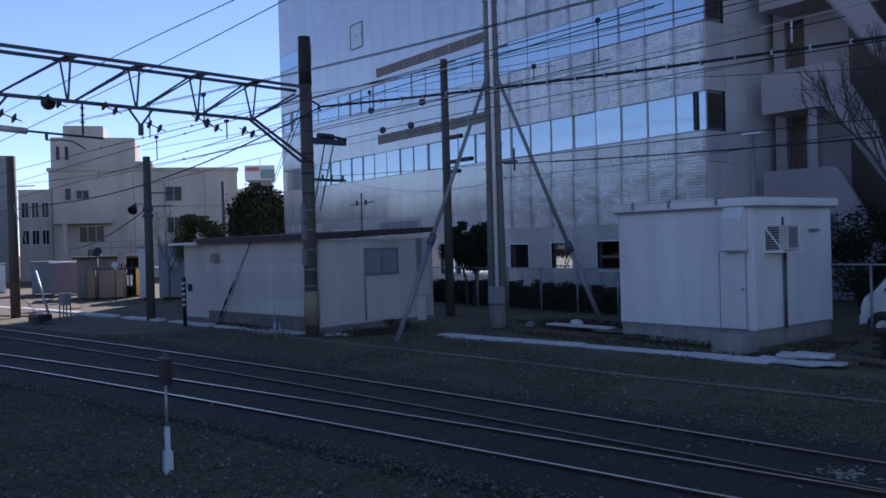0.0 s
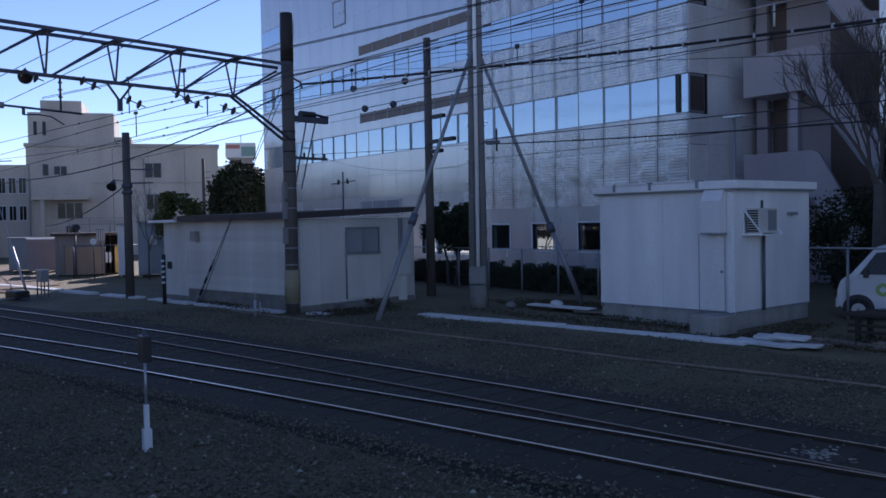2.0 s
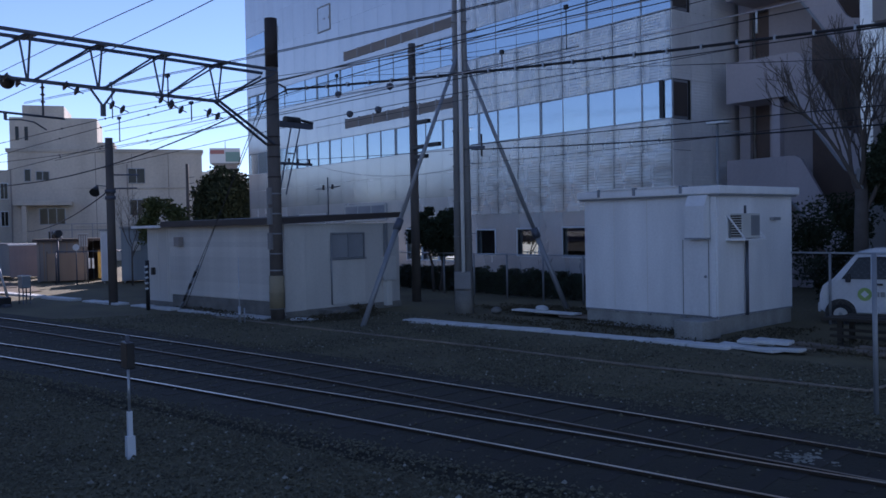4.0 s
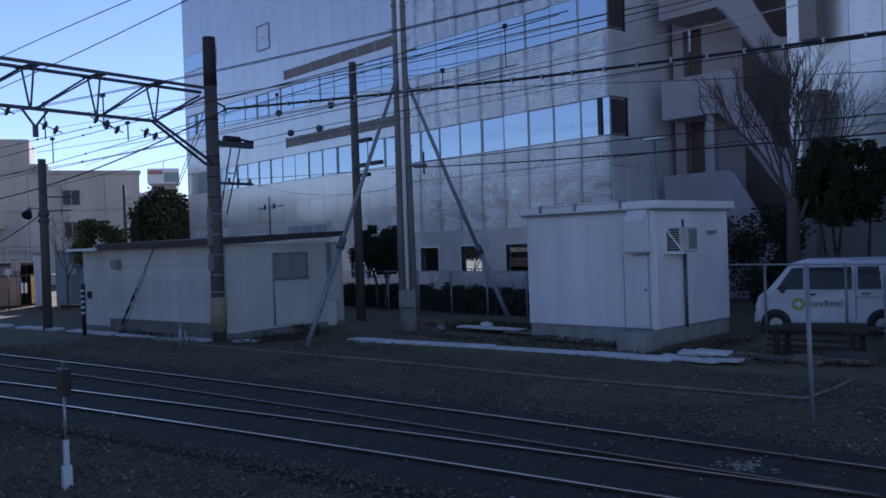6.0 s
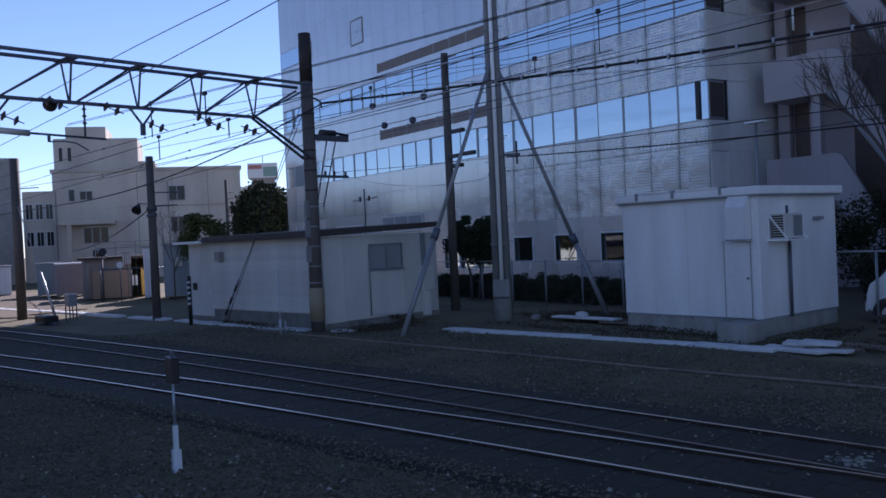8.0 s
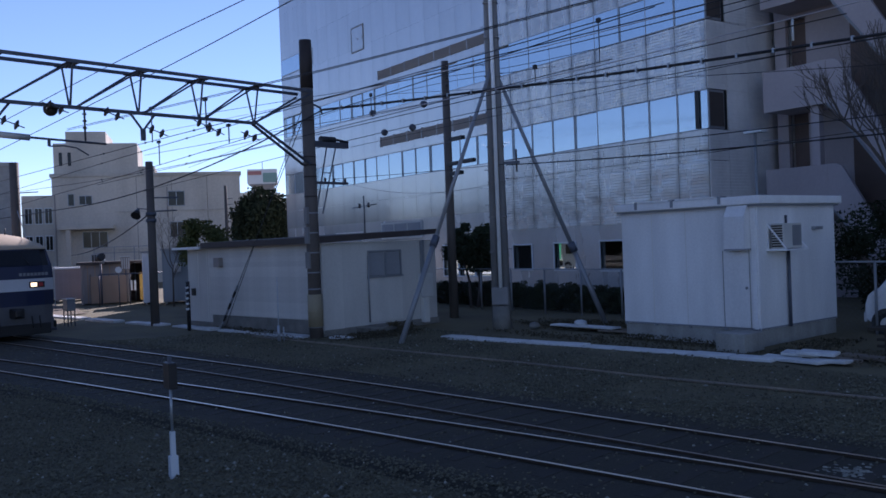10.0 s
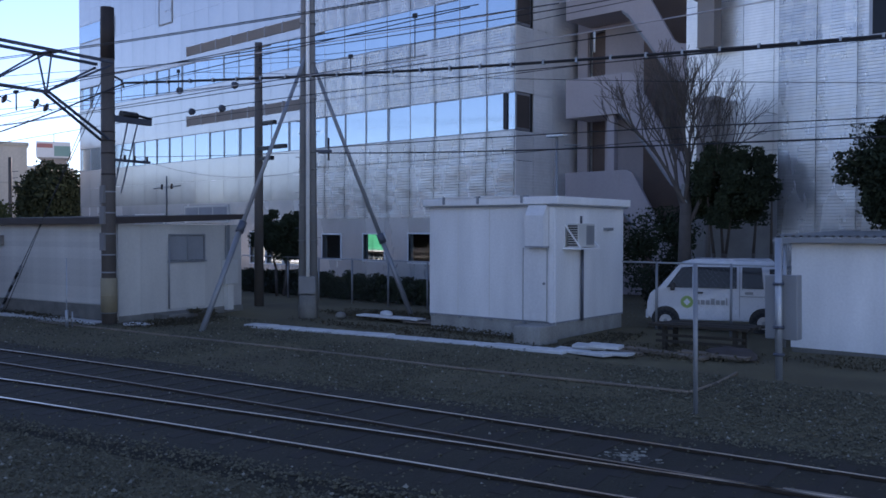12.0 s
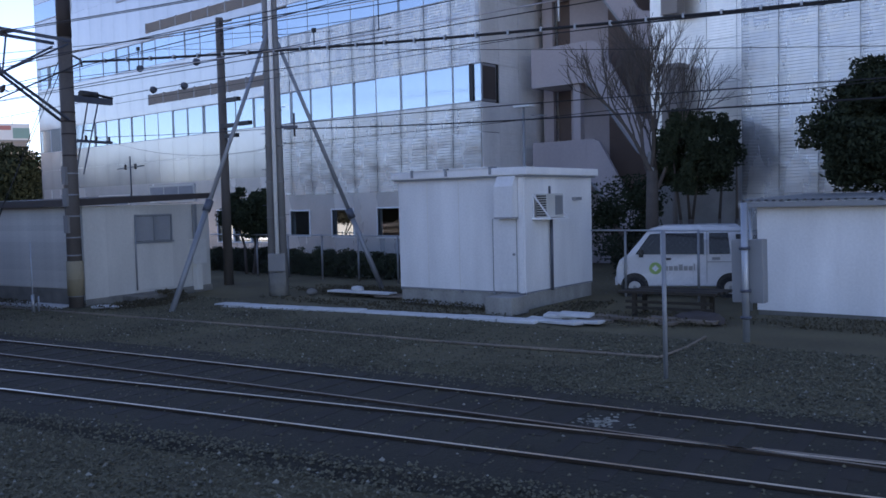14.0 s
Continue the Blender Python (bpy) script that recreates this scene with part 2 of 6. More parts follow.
def rod(bm, p0, p1, r0, r1=None, seg=8, cap=True):
    p0, p1 = Vector(p0), Vector(p1)
    r1 = r0 if r1 is None else r1
    q = (p1 - p0).to_track_quat("Z", "Y").to_matrix()
    rings = []
    for p, r in ((p0, r0), (p1, r1)):
        rings.append([bm.verts.new(p + q @ Vector((r * math.cos(2 * math.pi * i / seg), r * math.sin(2 * math.pi * i / seg), 0))) for i in range(seg)])
    for i in range(seg):
        f = bm.faces.new((rings[0][i], rings[0][(i + 1) % seg], rings[1][(i + 1) % seg], rings[1][i]))
        f.smooth = seg > 6
    if cap:
        bm.faces.new(rings[0][::-1])
        bm.faces.new(rings[1])


def prism(bm, outline, d0, d1, axis="y"):
    """An outline of (a, b) pairs pushed along an axis: axis y gives (a, d, b), x gives (d, a, b), z gives (a, b, d)."""
    def p(a, b, d):
        return {"y": (a, d, b), "x": (d, a, b), "z": (a, b, d)}[axis]
    r0 = [bm.verts.new(p(a, b, d0)) for a, b in outline]
    r1 = [bm.verts.new(p(a, b, d1)) for a, b in outline]
    k = len(outline)
    fs = [bm.faces.new((r0[i], r0[(i + 1) % k], r1[(i + 1) % k], r1[i])) for i in range(k)]
    fs += [bm.faces.new(r0[::-1]), bm.faces.new(r1)]
    bmesh.ops.recalc_face_normals(bm, faces=fs)


def bevel(bm, w=0.02, seg=2):
    bmesh.ops.bevel(bm, geom=list(bm.edges), offset=w, segments=seg, affect="EDGES", profile=0.5, clamp_overlap=True)


def holed(bm, u0, u1, z0, z1, holes, d0, d1, axis="y"):
    """One connected wall sheet with rectangular holes (ua, ub, za, zb) cut right through it."""
    us = sorted({u0, u1, *(v for h in holes for v in h[:2])})
    zs = sorted({z0, z1, *(v for h in holes for v in h[2:])})
    made = {}

    def vert(i, j, d):
        if (i, j, d) not in made:
            p = (us[i], d, zs[j]) if axis == "y" else (d, us[i], zs[j])
            made[(i, j, d)] = bm.verts.new(p)
        return made[(i, j, d)]

    def solid(i, j):
        if not (0 <= i < len(us) - 1 and 0 <= j < len(zs) - 1):
            return False
        u, z = (us[i] + us[i + 1]) / 2, (zs[j] + zs[j + 1]) / 2
        return not any(h[0] < u < h[1] and h[2] < z < h[3] for h in holes)

    for i in range(len(us) - 1):
        for j in range(len(zs) - 1):
            if not solid(i, j):
                continue
            for d in (d0, d1):
                bm.faces.new([vert(i, j, d), vert(i + 1, j, d), vert(i + 1, j + 1, d), vert(i, j + 1, d)])
            for di, dj, a, b in ((-1, 0, (i, j), (i, j + 1)), (1, 0, (i + 1, j), (i + 1, j + 1)), (0, -1, (i, j), (i + 1, j)), (0, 1, (i, j + 1), (i + 1, j + 1))):
                if not solid(i + di, j + dj):
                    bm.faces.new([vert(*a, d0), vert(*b, d0), vert(*b, d1), vert(*a, d1)])
    bmesh.ops.recalc_face_normals(bm, faces=bm.faces)


def ob_from(name, bm, material):
    me = bpy.data.meshes.new(name)
    bm.to_mesh(me)
    bm.free()
    for m in material if isinstance(material, (list, tuple)) else (material,):
        me.materials.append(m)
    return new(name, me)


def part(name, bm, material, parent, label=""):
    ob = ob_from(name, bm, material)
    ob.parent = parent
    return tagged(ob, label)


def part_box(name, dims, material, parent, label="", m=None, w=0.0):
    bm = bmesh.new()
    box(bm, *dims, m=m)
    if w:
        bevel(bm, w)
    return part(name, bm, material, parent, label)


def part_rod(name, p0, p1, r0, material, parent, label="", r1=None, seg=10):
    bm = bmesh.new()
    rod(bm, p0, p1, r0, r1, seg)
    return part(name, bm, material, parent, label)


def thing(name, m, label, category, group="", kind=""):
    ob = new(name)
    ob.matrix_world = m
    ob.empty_display_size = 0.2
    return tagged(ob, label, category, group, kind)


def setting(name, bm, material, label):
    return tagged(ob_from(name, bm, material), label, kind="structure")


# ---- track lines ----
def far_rail(x):
    """The far rail of the far track."""
    if x < -34:
        return far_rail(-34) + 0.2188 * (x + 34)
    if x > 20:
        return far_rail(20) + 0.0458 * (x - 20)
    return 10.3075 + 0.10988 * x - 0.0016014 * x * x


def gap(x):
    """How far the near track's far rail lies from the far track's."""
    return min(3.9, max(0.0, 0.083 * (9.5 - x)))


RAILS = {"A": lambda x: far_rail(x), "B": lambda x: far_rail(x) - 1.08, "C": lambda x: far_rail(x) - gap(x), "D": lambda x: far_rail(x) - gap(x) - 1.1}
RAIL_Z = 0.10


# ---- ground ----
def ground():
    bm = bmesh.new()
    xs = [-900, -300, -120] + [-80 + 2.0 * i for i in range(56)] + [60, 200, 900]
    ys = [-400, -60, -20] + [-8 + 1.6 * i for i in range(34)] + [70, 200, 900]
    grid = [[bm.verts.new((x, y, 0.05 * (noise.noise((x * 0.3, y * 0.3, 0))) if -80 < x < 30 and -8 < y < 45 else 0.0)) for x in xs] for y in ys]
    for v in (v for row in grid for v in row):
        x, y = v.co.x, v.co.y
        if -120 < x < 60 and RAILS["D"](x) - 0.9 < y < RAILS["A"](x) + 0.9:
            v.co.z = -0.06
    for j in range(len(ys) - 1):
        for i in range(len(xs) - 1):
            f = bm.faces.new((grid[j][i], grid[j][i + 1], grid[j + 1][i + 1], grid[j + 1][i]))
            f.smooth = True
    setting("ground", bm, M["ground"], "dark trampled railway yard soil with sparse gravel")


def bounce_platform():
    """Unseen concrete slab behind the camera, added to bounce warm sunlight onto the facades."""
    bm = bmesh.new()
    box(bm, -160, 60, -11.0, -3.2, -0.2, 0.75)
    for k in range(110):
        box(bm, -160 + 2 * k, -158.02 + 2 * k, -3.2, -2.95, 0.6, 0.78)
    setting("pavement", bm, M["concrete"], "unseen pale concrete slab added to bounce sunlight onto the yard")


def pale_yard():
    """Dusty gravel on the far side of the building's shade."""
    bm = bmesh.new()
    n = 40
    rows = []
    for i in range(n + 1):
        x = -40.0 - 57.0 * i / n
        lo = far_rail(x) + 1.6 + 0.5 * noise.noise((x * 0.4, 0, 7)) + (2.2 * max(0, 1 - i / 4))
        hi = 9.6 + 0.3 * (-x - 37) * 0.12 + 0.8 * noise.noise((x * 0.3, 5, 7))
        hi = max(hi if i > 2 else lo + 0.4 * (i + 1), lo + 0.2)
        rows.append([bm.verts.new((x, lo + (hi - lo) * j / 8, 0.055 + 0.03 * noise.noise((x, j, 2)))) for j in range(9)])
    for a, b in zip(rows, rows[1:]):
        for j in range(8):
            bm.faces.new((a[j], a[j + 1], b[j + 1], b[j])).smooth = True
    bmesh.ops.recalc_face_normals(bm, faces=bm.faces)
    setting("gravel_yard", bm, M["pale_soil"], "pale dusty sunlit gravel beside the far track")


def track_bed():
    bm = bmesh.new()
    prev = None
    x = -150.0
    while x < 61:
        a, d = RAILS["A"](x) + 0.95, RAILS["D"](x) - 0.95
        row = [bm.verts.new((x, d - 0.5, -0.09)), bm.verts.new((x, d, 0.058)), bm.verts.new((x, a, 0.058)), bm.verts.new((x, a + 0.5, -0.09))]
        if prev:
            for i in range(3):
                bm.faces.new((prev[i], row[i], row[i + 1], prev[i + 1]))
        prev = row
        x += 2.0
    setting("track_bed", bm, M["bed"], "black oily ballast bed between the rails")


def rails():
    prof = [(-0.06, -0.13), (0.06, -0.13), (0.06, -0.118), (0.012, -0.10), (0.012, -0.045), (0.033, -0.035), (0.033, -0.005), (0.026, 0.0), (-0.024, 0.0), (-0.033, -0.005), (-0.033, -0.035), (-0.012, -0.045), (-0.012, -0.10), (-0.06, -0.118)]
    track = {"A": None, "C": None}
    for name in "ABCD":
        first = name in "AC"
        if first:
            t = thing("railway_track", pose(0, 0, 0), "railway track with shiny worn rail heads on dark bed", "track", "yard tracks", "structure")
        bm = bmesh.new()
        prev = None
        x, end = -150.0, (60.0 if name in "AB" else 9.0)
        while x <= end + 0.01:
            y = RAILS[name](x)
            s = (RAILS[name](x + 0.1) - y) / 0.1
            n = Vector((-s, 1)).normalized()
            row = [bm.verts.new((x + n.x * a, y + n.y * a, RAIL_Z + b)) for a, b in prof]
            if prev:
                for i in range(len(prof)):
                    f = bm.faces.new((prev[i], row[i], row[(i + 1) % len(prof)], prev[(i + 1) % len(prof)]))
                    f.material_index = 1 if i == 7 else 0
            prev = row
            x += 1.0 if -50 < x < 20 else 5.0
        bmesh.ops.recalc_face_normals(bm, faces=bm.faces)
        part("rail", bm, (M["rail"], M["rail_dull"] if name == "B" else M["rail_top"]), t)
        track["A" if name in "AB" else "C"] = t
    # sleepers, one mesh shared
    bm = bmesh.new()
    box(bm, -0.11, 0.11, -1.0, 1.0, -0.1, 0.0)
    bevel(bm, 0.015, 1)
    src = part("sleeper", bm, M["sleeper"], track["A"])
    count = 0
    for key, far, near in (("A", "A", "B"), ("C", "C", "D")):
        x = -44.0
        while x < 8.0:
            s = RAILS[far](x + 0.1) - RAILS[far](x)
            m = pose(x, (RAILS[far](x) + RAILS[near](x)) / 2, 0.068 - (0.004 if key == "C" else 0), 0, 0, math.degrees(math.atan(s / 0.1)))
            if count == 0:
                src.matrix_basis = m
            else:
                o = new("sleeper", src.data)
                o.parent, o.matrix_basis = track[key], m
            count += 1
            x += 0.66
    # frog and guard rails of the turnout
    bm = bmesh.new()
    for x0, x1, off in ((-3.4, 1.5, 0.1),):
        for i in range(11):
            xa, xb = x0 + (x1 - x0) * i / 11, x0 + (x1 - x0) * (i + 1) / 11
            rod(bm, (xa, RAILS["C"](xa) + off, RAIL_Z - 0.03), (xb, RAILS["C"](xb) + off, RAIL_Z - 0.03), 0.028, seg=6)
    part("check_rail", bm, M["rail_dull"], track["C"], "dull check rails beside the crossing")


def ballast():
    """Loose stones over the near ground, as low blocks of eight faces, in one mesh for each shade."""
    rng = np.random.default_rng(5)
    base = np.array([(1, 0, 0), (0, 1, 0), (-1, 0, 0), (0, -1, 0), (0, 0, 0.8), (0, 0, -0.6)], float)
    tri = np.array([(0, 1, 4), (1, 2, 4), (2, 3, 4), (3, 0, 4), (1, 0, 5), (2, 1, 5), (3, 2, 5), (0, 3, 5)])
    for shade, count, lo, hi in (("stone", 105000, 0.011, 0.027), ("stone_pale", 2600, 0.012, 0.032)):
        x = rng.uniform(-30, 6, count * 2)
        y = rng.uniform(0.5, 15.5, count * 2)
        a = np.array([RAILS["A"](v) for v in x])
        d = np.array([RAILS["D"](v) for v in x])
        inside = (y > d - 0.75) & (y < a + 0.6)
        far_side = y > a + 0.6
        patch = np.array([noise.noise((p * 0.35, q * 0.35, 3.0)) for p, q in zip(x, y)])
        keep = np.where(inside, rng.random(len(x)) < 0.07, np.where(far_side, (patch + 0.12 * (x + 14) / 6 > -0.05) | (rng.random(len(x)) < 0.3), patch > -0.75))
        keep &= (np.hypot(x, y) > 6.0) & (np.hypot(x, y) < 30)
        x, y = x[keep][:count], y[keep][:count]
        k = len(x)
        r = rng.uniform(lo, hi, k) * (1 + 0.5 * (rng.random(k) > 0.93))
        ang = rng.uniform(0, 6.28, k)
        v = base[None] * rng.uniform(0.65, 1.3, (k, 6, 3)) * r[:, None, None]
        c, s = np.cos(ang), np.sin(ang)
        vx = v[..., 0] * c[:, None] - v[..., 1] * s[:, None] + x[:, None]
        vy = v[..., 0] * s[:, None] + v[..., 1] * c[:, None] + y[:, None]
        zb = np.where((y > np.array([RAILS["D"](q) for q in x]) - 1.2) & (y < np.array([RAILS["A"](q) for q in x]) + 1.2), 0.062, 0.03)
        vz = v[..., 2] + zb[:, None] + rng.uniform(-0.015, 0.012, k)[:, None]
        pts = np.stack([vx, vy, vz], -1).reshape(-1, 3)
        faces = (tri[None] + (np.arange(k) * 6)[:, None, None]).reshape(-1, 3)
        me = bpy.data.meshes.new("ballast")
        me.from_pydata(pts.tolist(), [], faces.tolist())
        me.materials.append(M[shade])
        tagged(new("ballast", me), "loose crushed stone ballast scattered over dark soil" if shade == "stone" else "scattered pale stones on the ballast", "gravel", kind="stuff")


# ---- main building ----
FY, BAY = 28.0, 1.49
RIGHT_X, BLOCK_X = -21.66, -10.94
LEFT_X = RIGHT_X - 26 * BAY
SPLIT_X = RIGHT_X - 9 * BAY
BANDS = ((6.83, 8.4), (11.12, 12.66))
TOP_Z = 27.0
STEP_X, STEP_Z = RIGHT_X - 22 * BAY, 22.9  # left end one storey lower: unseen step added to let sun reach the locomotive


def rib_panel(bm, x0, x1, y, z0, z1, pitch=0.122, depth=0.016):
    """Sheet with horizontal ribs: sloping face and a short return, facing -y."""
    n = max(1, round((z1 - z0) / pitch))
    rows = []
    for i in range(n):
        za, zb = z0 + (z1 - z0) * i / n, z0 + (z1 - z0) * (i + 1) / n
        rows += [(za, y - depth), (za + 0.65 * (zb - za), y - depth), (za + 0.8 * (zb - za), y), (zb, y)]
    va = [bm.verts.new((x0, q, z)) for z, q in rows]
    vb = [bm.verts.new((x1, q, z)) for z, q in rows]
    for i in range(len(rows) - 1):
        bm.faces.new((va[i], vb[i], vb[i + 1], va[i + 1]))
    for side, sgn in ((va, 1), (vb, -1)):
        back = [bm.verts.new((side[0].co.x, y + 0.03, z)) for z in (z0, z1)]
        f = [side[i] for i in range(len(rows))] + [back[1], back[0]]
        bm.faces.new(f if sgn < 0 else f[::-1])


def flat_panel(bm, x0, x1, y, z0, z1):
    box(bm, x0 + 0.0025, x1 - 0.0025, y - 0.02, y + 0.03, z0 + 0.0025, z1 - 0.0025)


def main_building():
    b = thing("office_building", pose(0, 0, 0), "tall pale metal-clad office building with blue ribbon windows", "building")
    # structure behind the cladding; the ground floor is an open room
    back = 34.0
    bm = bmesh.new()
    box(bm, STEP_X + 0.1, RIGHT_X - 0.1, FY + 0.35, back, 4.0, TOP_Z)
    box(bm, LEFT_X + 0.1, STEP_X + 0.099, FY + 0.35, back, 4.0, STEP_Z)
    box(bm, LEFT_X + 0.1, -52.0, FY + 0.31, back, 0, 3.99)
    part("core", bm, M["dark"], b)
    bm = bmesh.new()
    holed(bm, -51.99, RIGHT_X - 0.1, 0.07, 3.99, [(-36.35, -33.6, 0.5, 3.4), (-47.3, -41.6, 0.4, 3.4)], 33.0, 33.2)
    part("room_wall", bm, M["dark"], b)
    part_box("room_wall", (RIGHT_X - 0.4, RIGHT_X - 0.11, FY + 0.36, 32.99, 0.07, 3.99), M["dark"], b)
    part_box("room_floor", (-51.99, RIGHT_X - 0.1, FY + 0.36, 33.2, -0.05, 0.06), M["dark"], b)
    # left flank and roof edge
    part_box("side_wall", (LEFT_X - 0.1, LEFT_X + 0.09, FY + 0.0, back, 0, STEP_Z), M["clad"], b)
    part_box("roof", (STEP_X, RIGHT_X, FY - 0.1, back + 0.1, TOP_Z, TOP_Z + 0.5), M["clad"], b)
    part_box("roof", (LEFT_X - 0.12, STEP_X - 0.01, FY - 0.05, back + 0.05, STEP_Z, STEP_Z + 0.12), M["clad"], b)
    # ground floor wall with its three windows
    wins = ((-39.95, -38.6, 0.95, 2.6), (-38.45, -37.1, 0.95, 2.6), (-36.95, -35.55, 0.95, 2.6), (-33.8, -32.42, 1.32, 2.5), (-30.75, -29.33, 1.3, 2.53), (-27.72, -26.35, 1.28, 2.56), (-24.9, -23.5, 1.28, 2.56))
    bm = bmesh.new()
    holed(bm, LEFT_X, RIGHT_X, 0, 5.6, wins, FY, FY + 0.3)
    part("plinth_wall", bm, M["plinth"], b, "smooth grey painted ground-floor wall")
    bm = bmesh.new()
    rib_panel(bm, 0.01, BAY - 0.01, -0.035, 3.3, 5.58)
    low = part("panel", bm, M["clad_rib"], b)
    low.matrix_basis = pose(RIGHT_X - BAY, FY, 0)
    for i in range(1, 9):
        o = new("panel", low.data)
        o.parent, o.matrix_basis = b, pose(RIGHT_X - (i + 1) * BAY, FY, 0)
    bm = bmesh.new()
    box(bm, 0.004, BAY - 0.004, -0.02, -0.002, 4.3, 5.58)
    low = part("panel", bm, M["clad"], b)
    low.matrix_basis = pose(RIGHT_X - 10 * BAY, FY, 0)
    for i in range(10, 26):
        o = new("panel", low.data)
        o.parent, o.matrix_basis = b, pose(RIGHT_X - (i + 1) * BAY, FY, 0)
    for x0, x1, z0, z1 in wins:
        bm = bmesh.new()
        for d in ((x0 - 0.07, x0, z0 - 0.07, z1 + 0.07), (x1, x1 + 0.07, z0 - 0.07, z1 + 0.07), (x0, x1, z0 - 0.07, z0), (x0, x1, z1, z1 + 0.07)):
            box(bm, d[0], d[1], FY - 0.03, FY + 0.12, d[2], d[3])
        w = part("window", bm, M["sign_w"], b, "square ground-floor window with pale frame")
        p = part_box("pane", (x0, x1, FY + 0.1, FY + 0.11, z0, z1), M["glass"], w)
        p.visible_shadow = False
    # cladding panels and window bands, bay by bay
    levels = [5.6, BANDS[0][0], BANDS[0][1], BANDS[1][0], BANDS[1][1], 15.6, 18.0, 20.4, 22.9, TOP_Z]
    shared = {}
    for i in range(26):
        x1 = RIGHT_X - i * BAY
        x0 = x1 - BAY
        ribbed = i < 9
        for z0, z1 in zip(levels, levels[1:]):
            if i >= 22 and z0 >= STEP_Z:
                continue
            if (z0, z1) in BANDS:
                key = ("w", z0)
                if key not in shared:
                    bm = bmesh.new()
                    box(bm, 0.024, BAY - 0.024, 0.03, 0.05, z0 + 0.04, z1 - 0.04)
                    pane = part("pane", bm, M["mirror"], b)
                    bm = bmesh.new()
                    box(bm, -0.022, 0.022, -0.012, 0.12, z0, z1)
                    box(bm, 0.023, BAY - 0.023, -0.01, 0.12, z0, z0 + 0.038)
                    box(bm, 0.023, BAY - 0.023, -0.01, 0.12, z1 - 0.038, z1)
                    fr = part("window", bm, M["mullion"], b, "ribbon window bay with grey mullion")
                    pane.parent = fr
                    fr.matrix_basis = pose(x0, FY, 0)
                    pane.rotation_euler = (0.0, 0.0, 0.0)
                    shared[key] = (fr, pane)
                else:
                    fr = copy_thing(shared[key][0], pose(x0, FY, 0))
                    for c in fr.children:
                        c.rotation_euler = (radians(random.uniform(-0.35, 0.35)), 0, radians(random.uniform(-0.4, 0.4)))
                continue
            key = (ribbed, z0)
            if key not in shared:
                bm = bmesh.new()
                if ribbed:
                    rib_panel(bm, 0.01, BAY - 0.01, 0, z0 + 0.01, z1 - 0.01)
                else:
                    flat_panel(bm, 0, BAY, 0, z0, z1)
                shared[key] = part("panel", bm, M["clad_rib" if ribbed else "clad"], b)
                shared[key].matrix_basis = pose(x0, FY, 0)
            else:
                o = new("panel", shared[key].data)
                tilt = 1.0 if ribbed else 0.0
                o.parent, o.matrix_basis = b, pose(x0, FY, 0, tilt * random.uniform(-0.06, 0.06), 0, tilt * random.uniform(-0.08, 0.08))
    part_box("joint_backing", (STEP_X, RIGHT_X - 0.1, FY + 0.2, FY + 0.34, 5.61, TOP_Z - 0.01), M["joint"], b)
    part_box("joint_backing", (LEFT_X + 0.1, STEP_X - 0.001, FY + 0.2, FY + 0.34, 5.61, STEP_Z - 0.01), M["joint"], b)
    for i in range(1, 26):
        x = RIGHT_X - i * BAY
        part_box("cladding_rail", (x - 0.02, x + 0.02, FY + 0.02, FY + 0.199, 5.61, (TOP_Z if i < 22 else STEP_Z) - 0.02), M["joint"], b)
    # louvre strips above both bands
    for z0, z1 in ((13.1, 13.62), (8.92, 9.48)):
        bm = bmesh.new()
        for i in range(9):
            box(bm, -46.3, SPLIT_X - 0.35, FY - 0.09 + 0.0, FY - 0.03, z0 + i * (z1 - z0) / 9, z0 + (i + 0.7) * (z1 - z0) / 9)
        lv = part("louvre", bm, M["louvre"], b, "long taupe ventilation louvre")
        for k in range(8):
            x = -46.3 + k * (SPLIT_X - 0.35 + 46.3) / 7
            part_box("louvre_post", (x - 0.03, x + 0.03, FY - 0.1, FY - 0.025, z0 - 0.03, z1 + 0.03), M["mullion"], lv)
    # wall hatch
    bm = bmesh.new()
    for d in ((-49.55, -49.47, 15.35, 17.0), (-48.03, -47.95, 15.35, 17.0), (-49.47, -48.03, 15.35, 15.43), (-49.47, -48.03, 16.92, 17.0)):
        box(bm, d[0], d[1], FY - 0.06, FY - 0.021, d[2], d[3])
    h = part("hatch", bm, M["joint"], b, "square access hatch with dark rim")
    part_box("hatch_door", (-49.46, -48.04, FY - 0.045, FY - 0.022, 15.44, 16.91), M["clad"], h)
    part_box("hatch_latch", (-48.75, -48.65, FY - 0.07, FY - 0.046, 16.1, 16.2), M["joint"], h)
    part_box("hatch_latch", (-48.2, -48.1, FY - 0.07, FY - 0.046, 16.1, 16.2), M["joint"], h)
    # high panels and corner glazing
    for x0, x1, z0, z1 in ((LEFT_X + 0.05, -57.2, 15.75, 17.0), (-56.0, -55.2, 15.75, 17.0), (-50.6, -47.4, 20.2, 21.4), (-53.9, -52.6, 21.2, 22.2), (-33.8, -32.3, 18.6, 19.4)):
        bm = bmesh.new()
        box(bm, x0, x1, FY - 0.05, FY - 0.022, z0, z1)
        w = part("window", bm, M["mullion"], b, "small high window")
        part_box("pane", (x0 + 0.06, x1 - 0.06, FY - 0.06, FY - 0.051, z0 + 0.06, z1 - 0.06), M["mirror"], w)
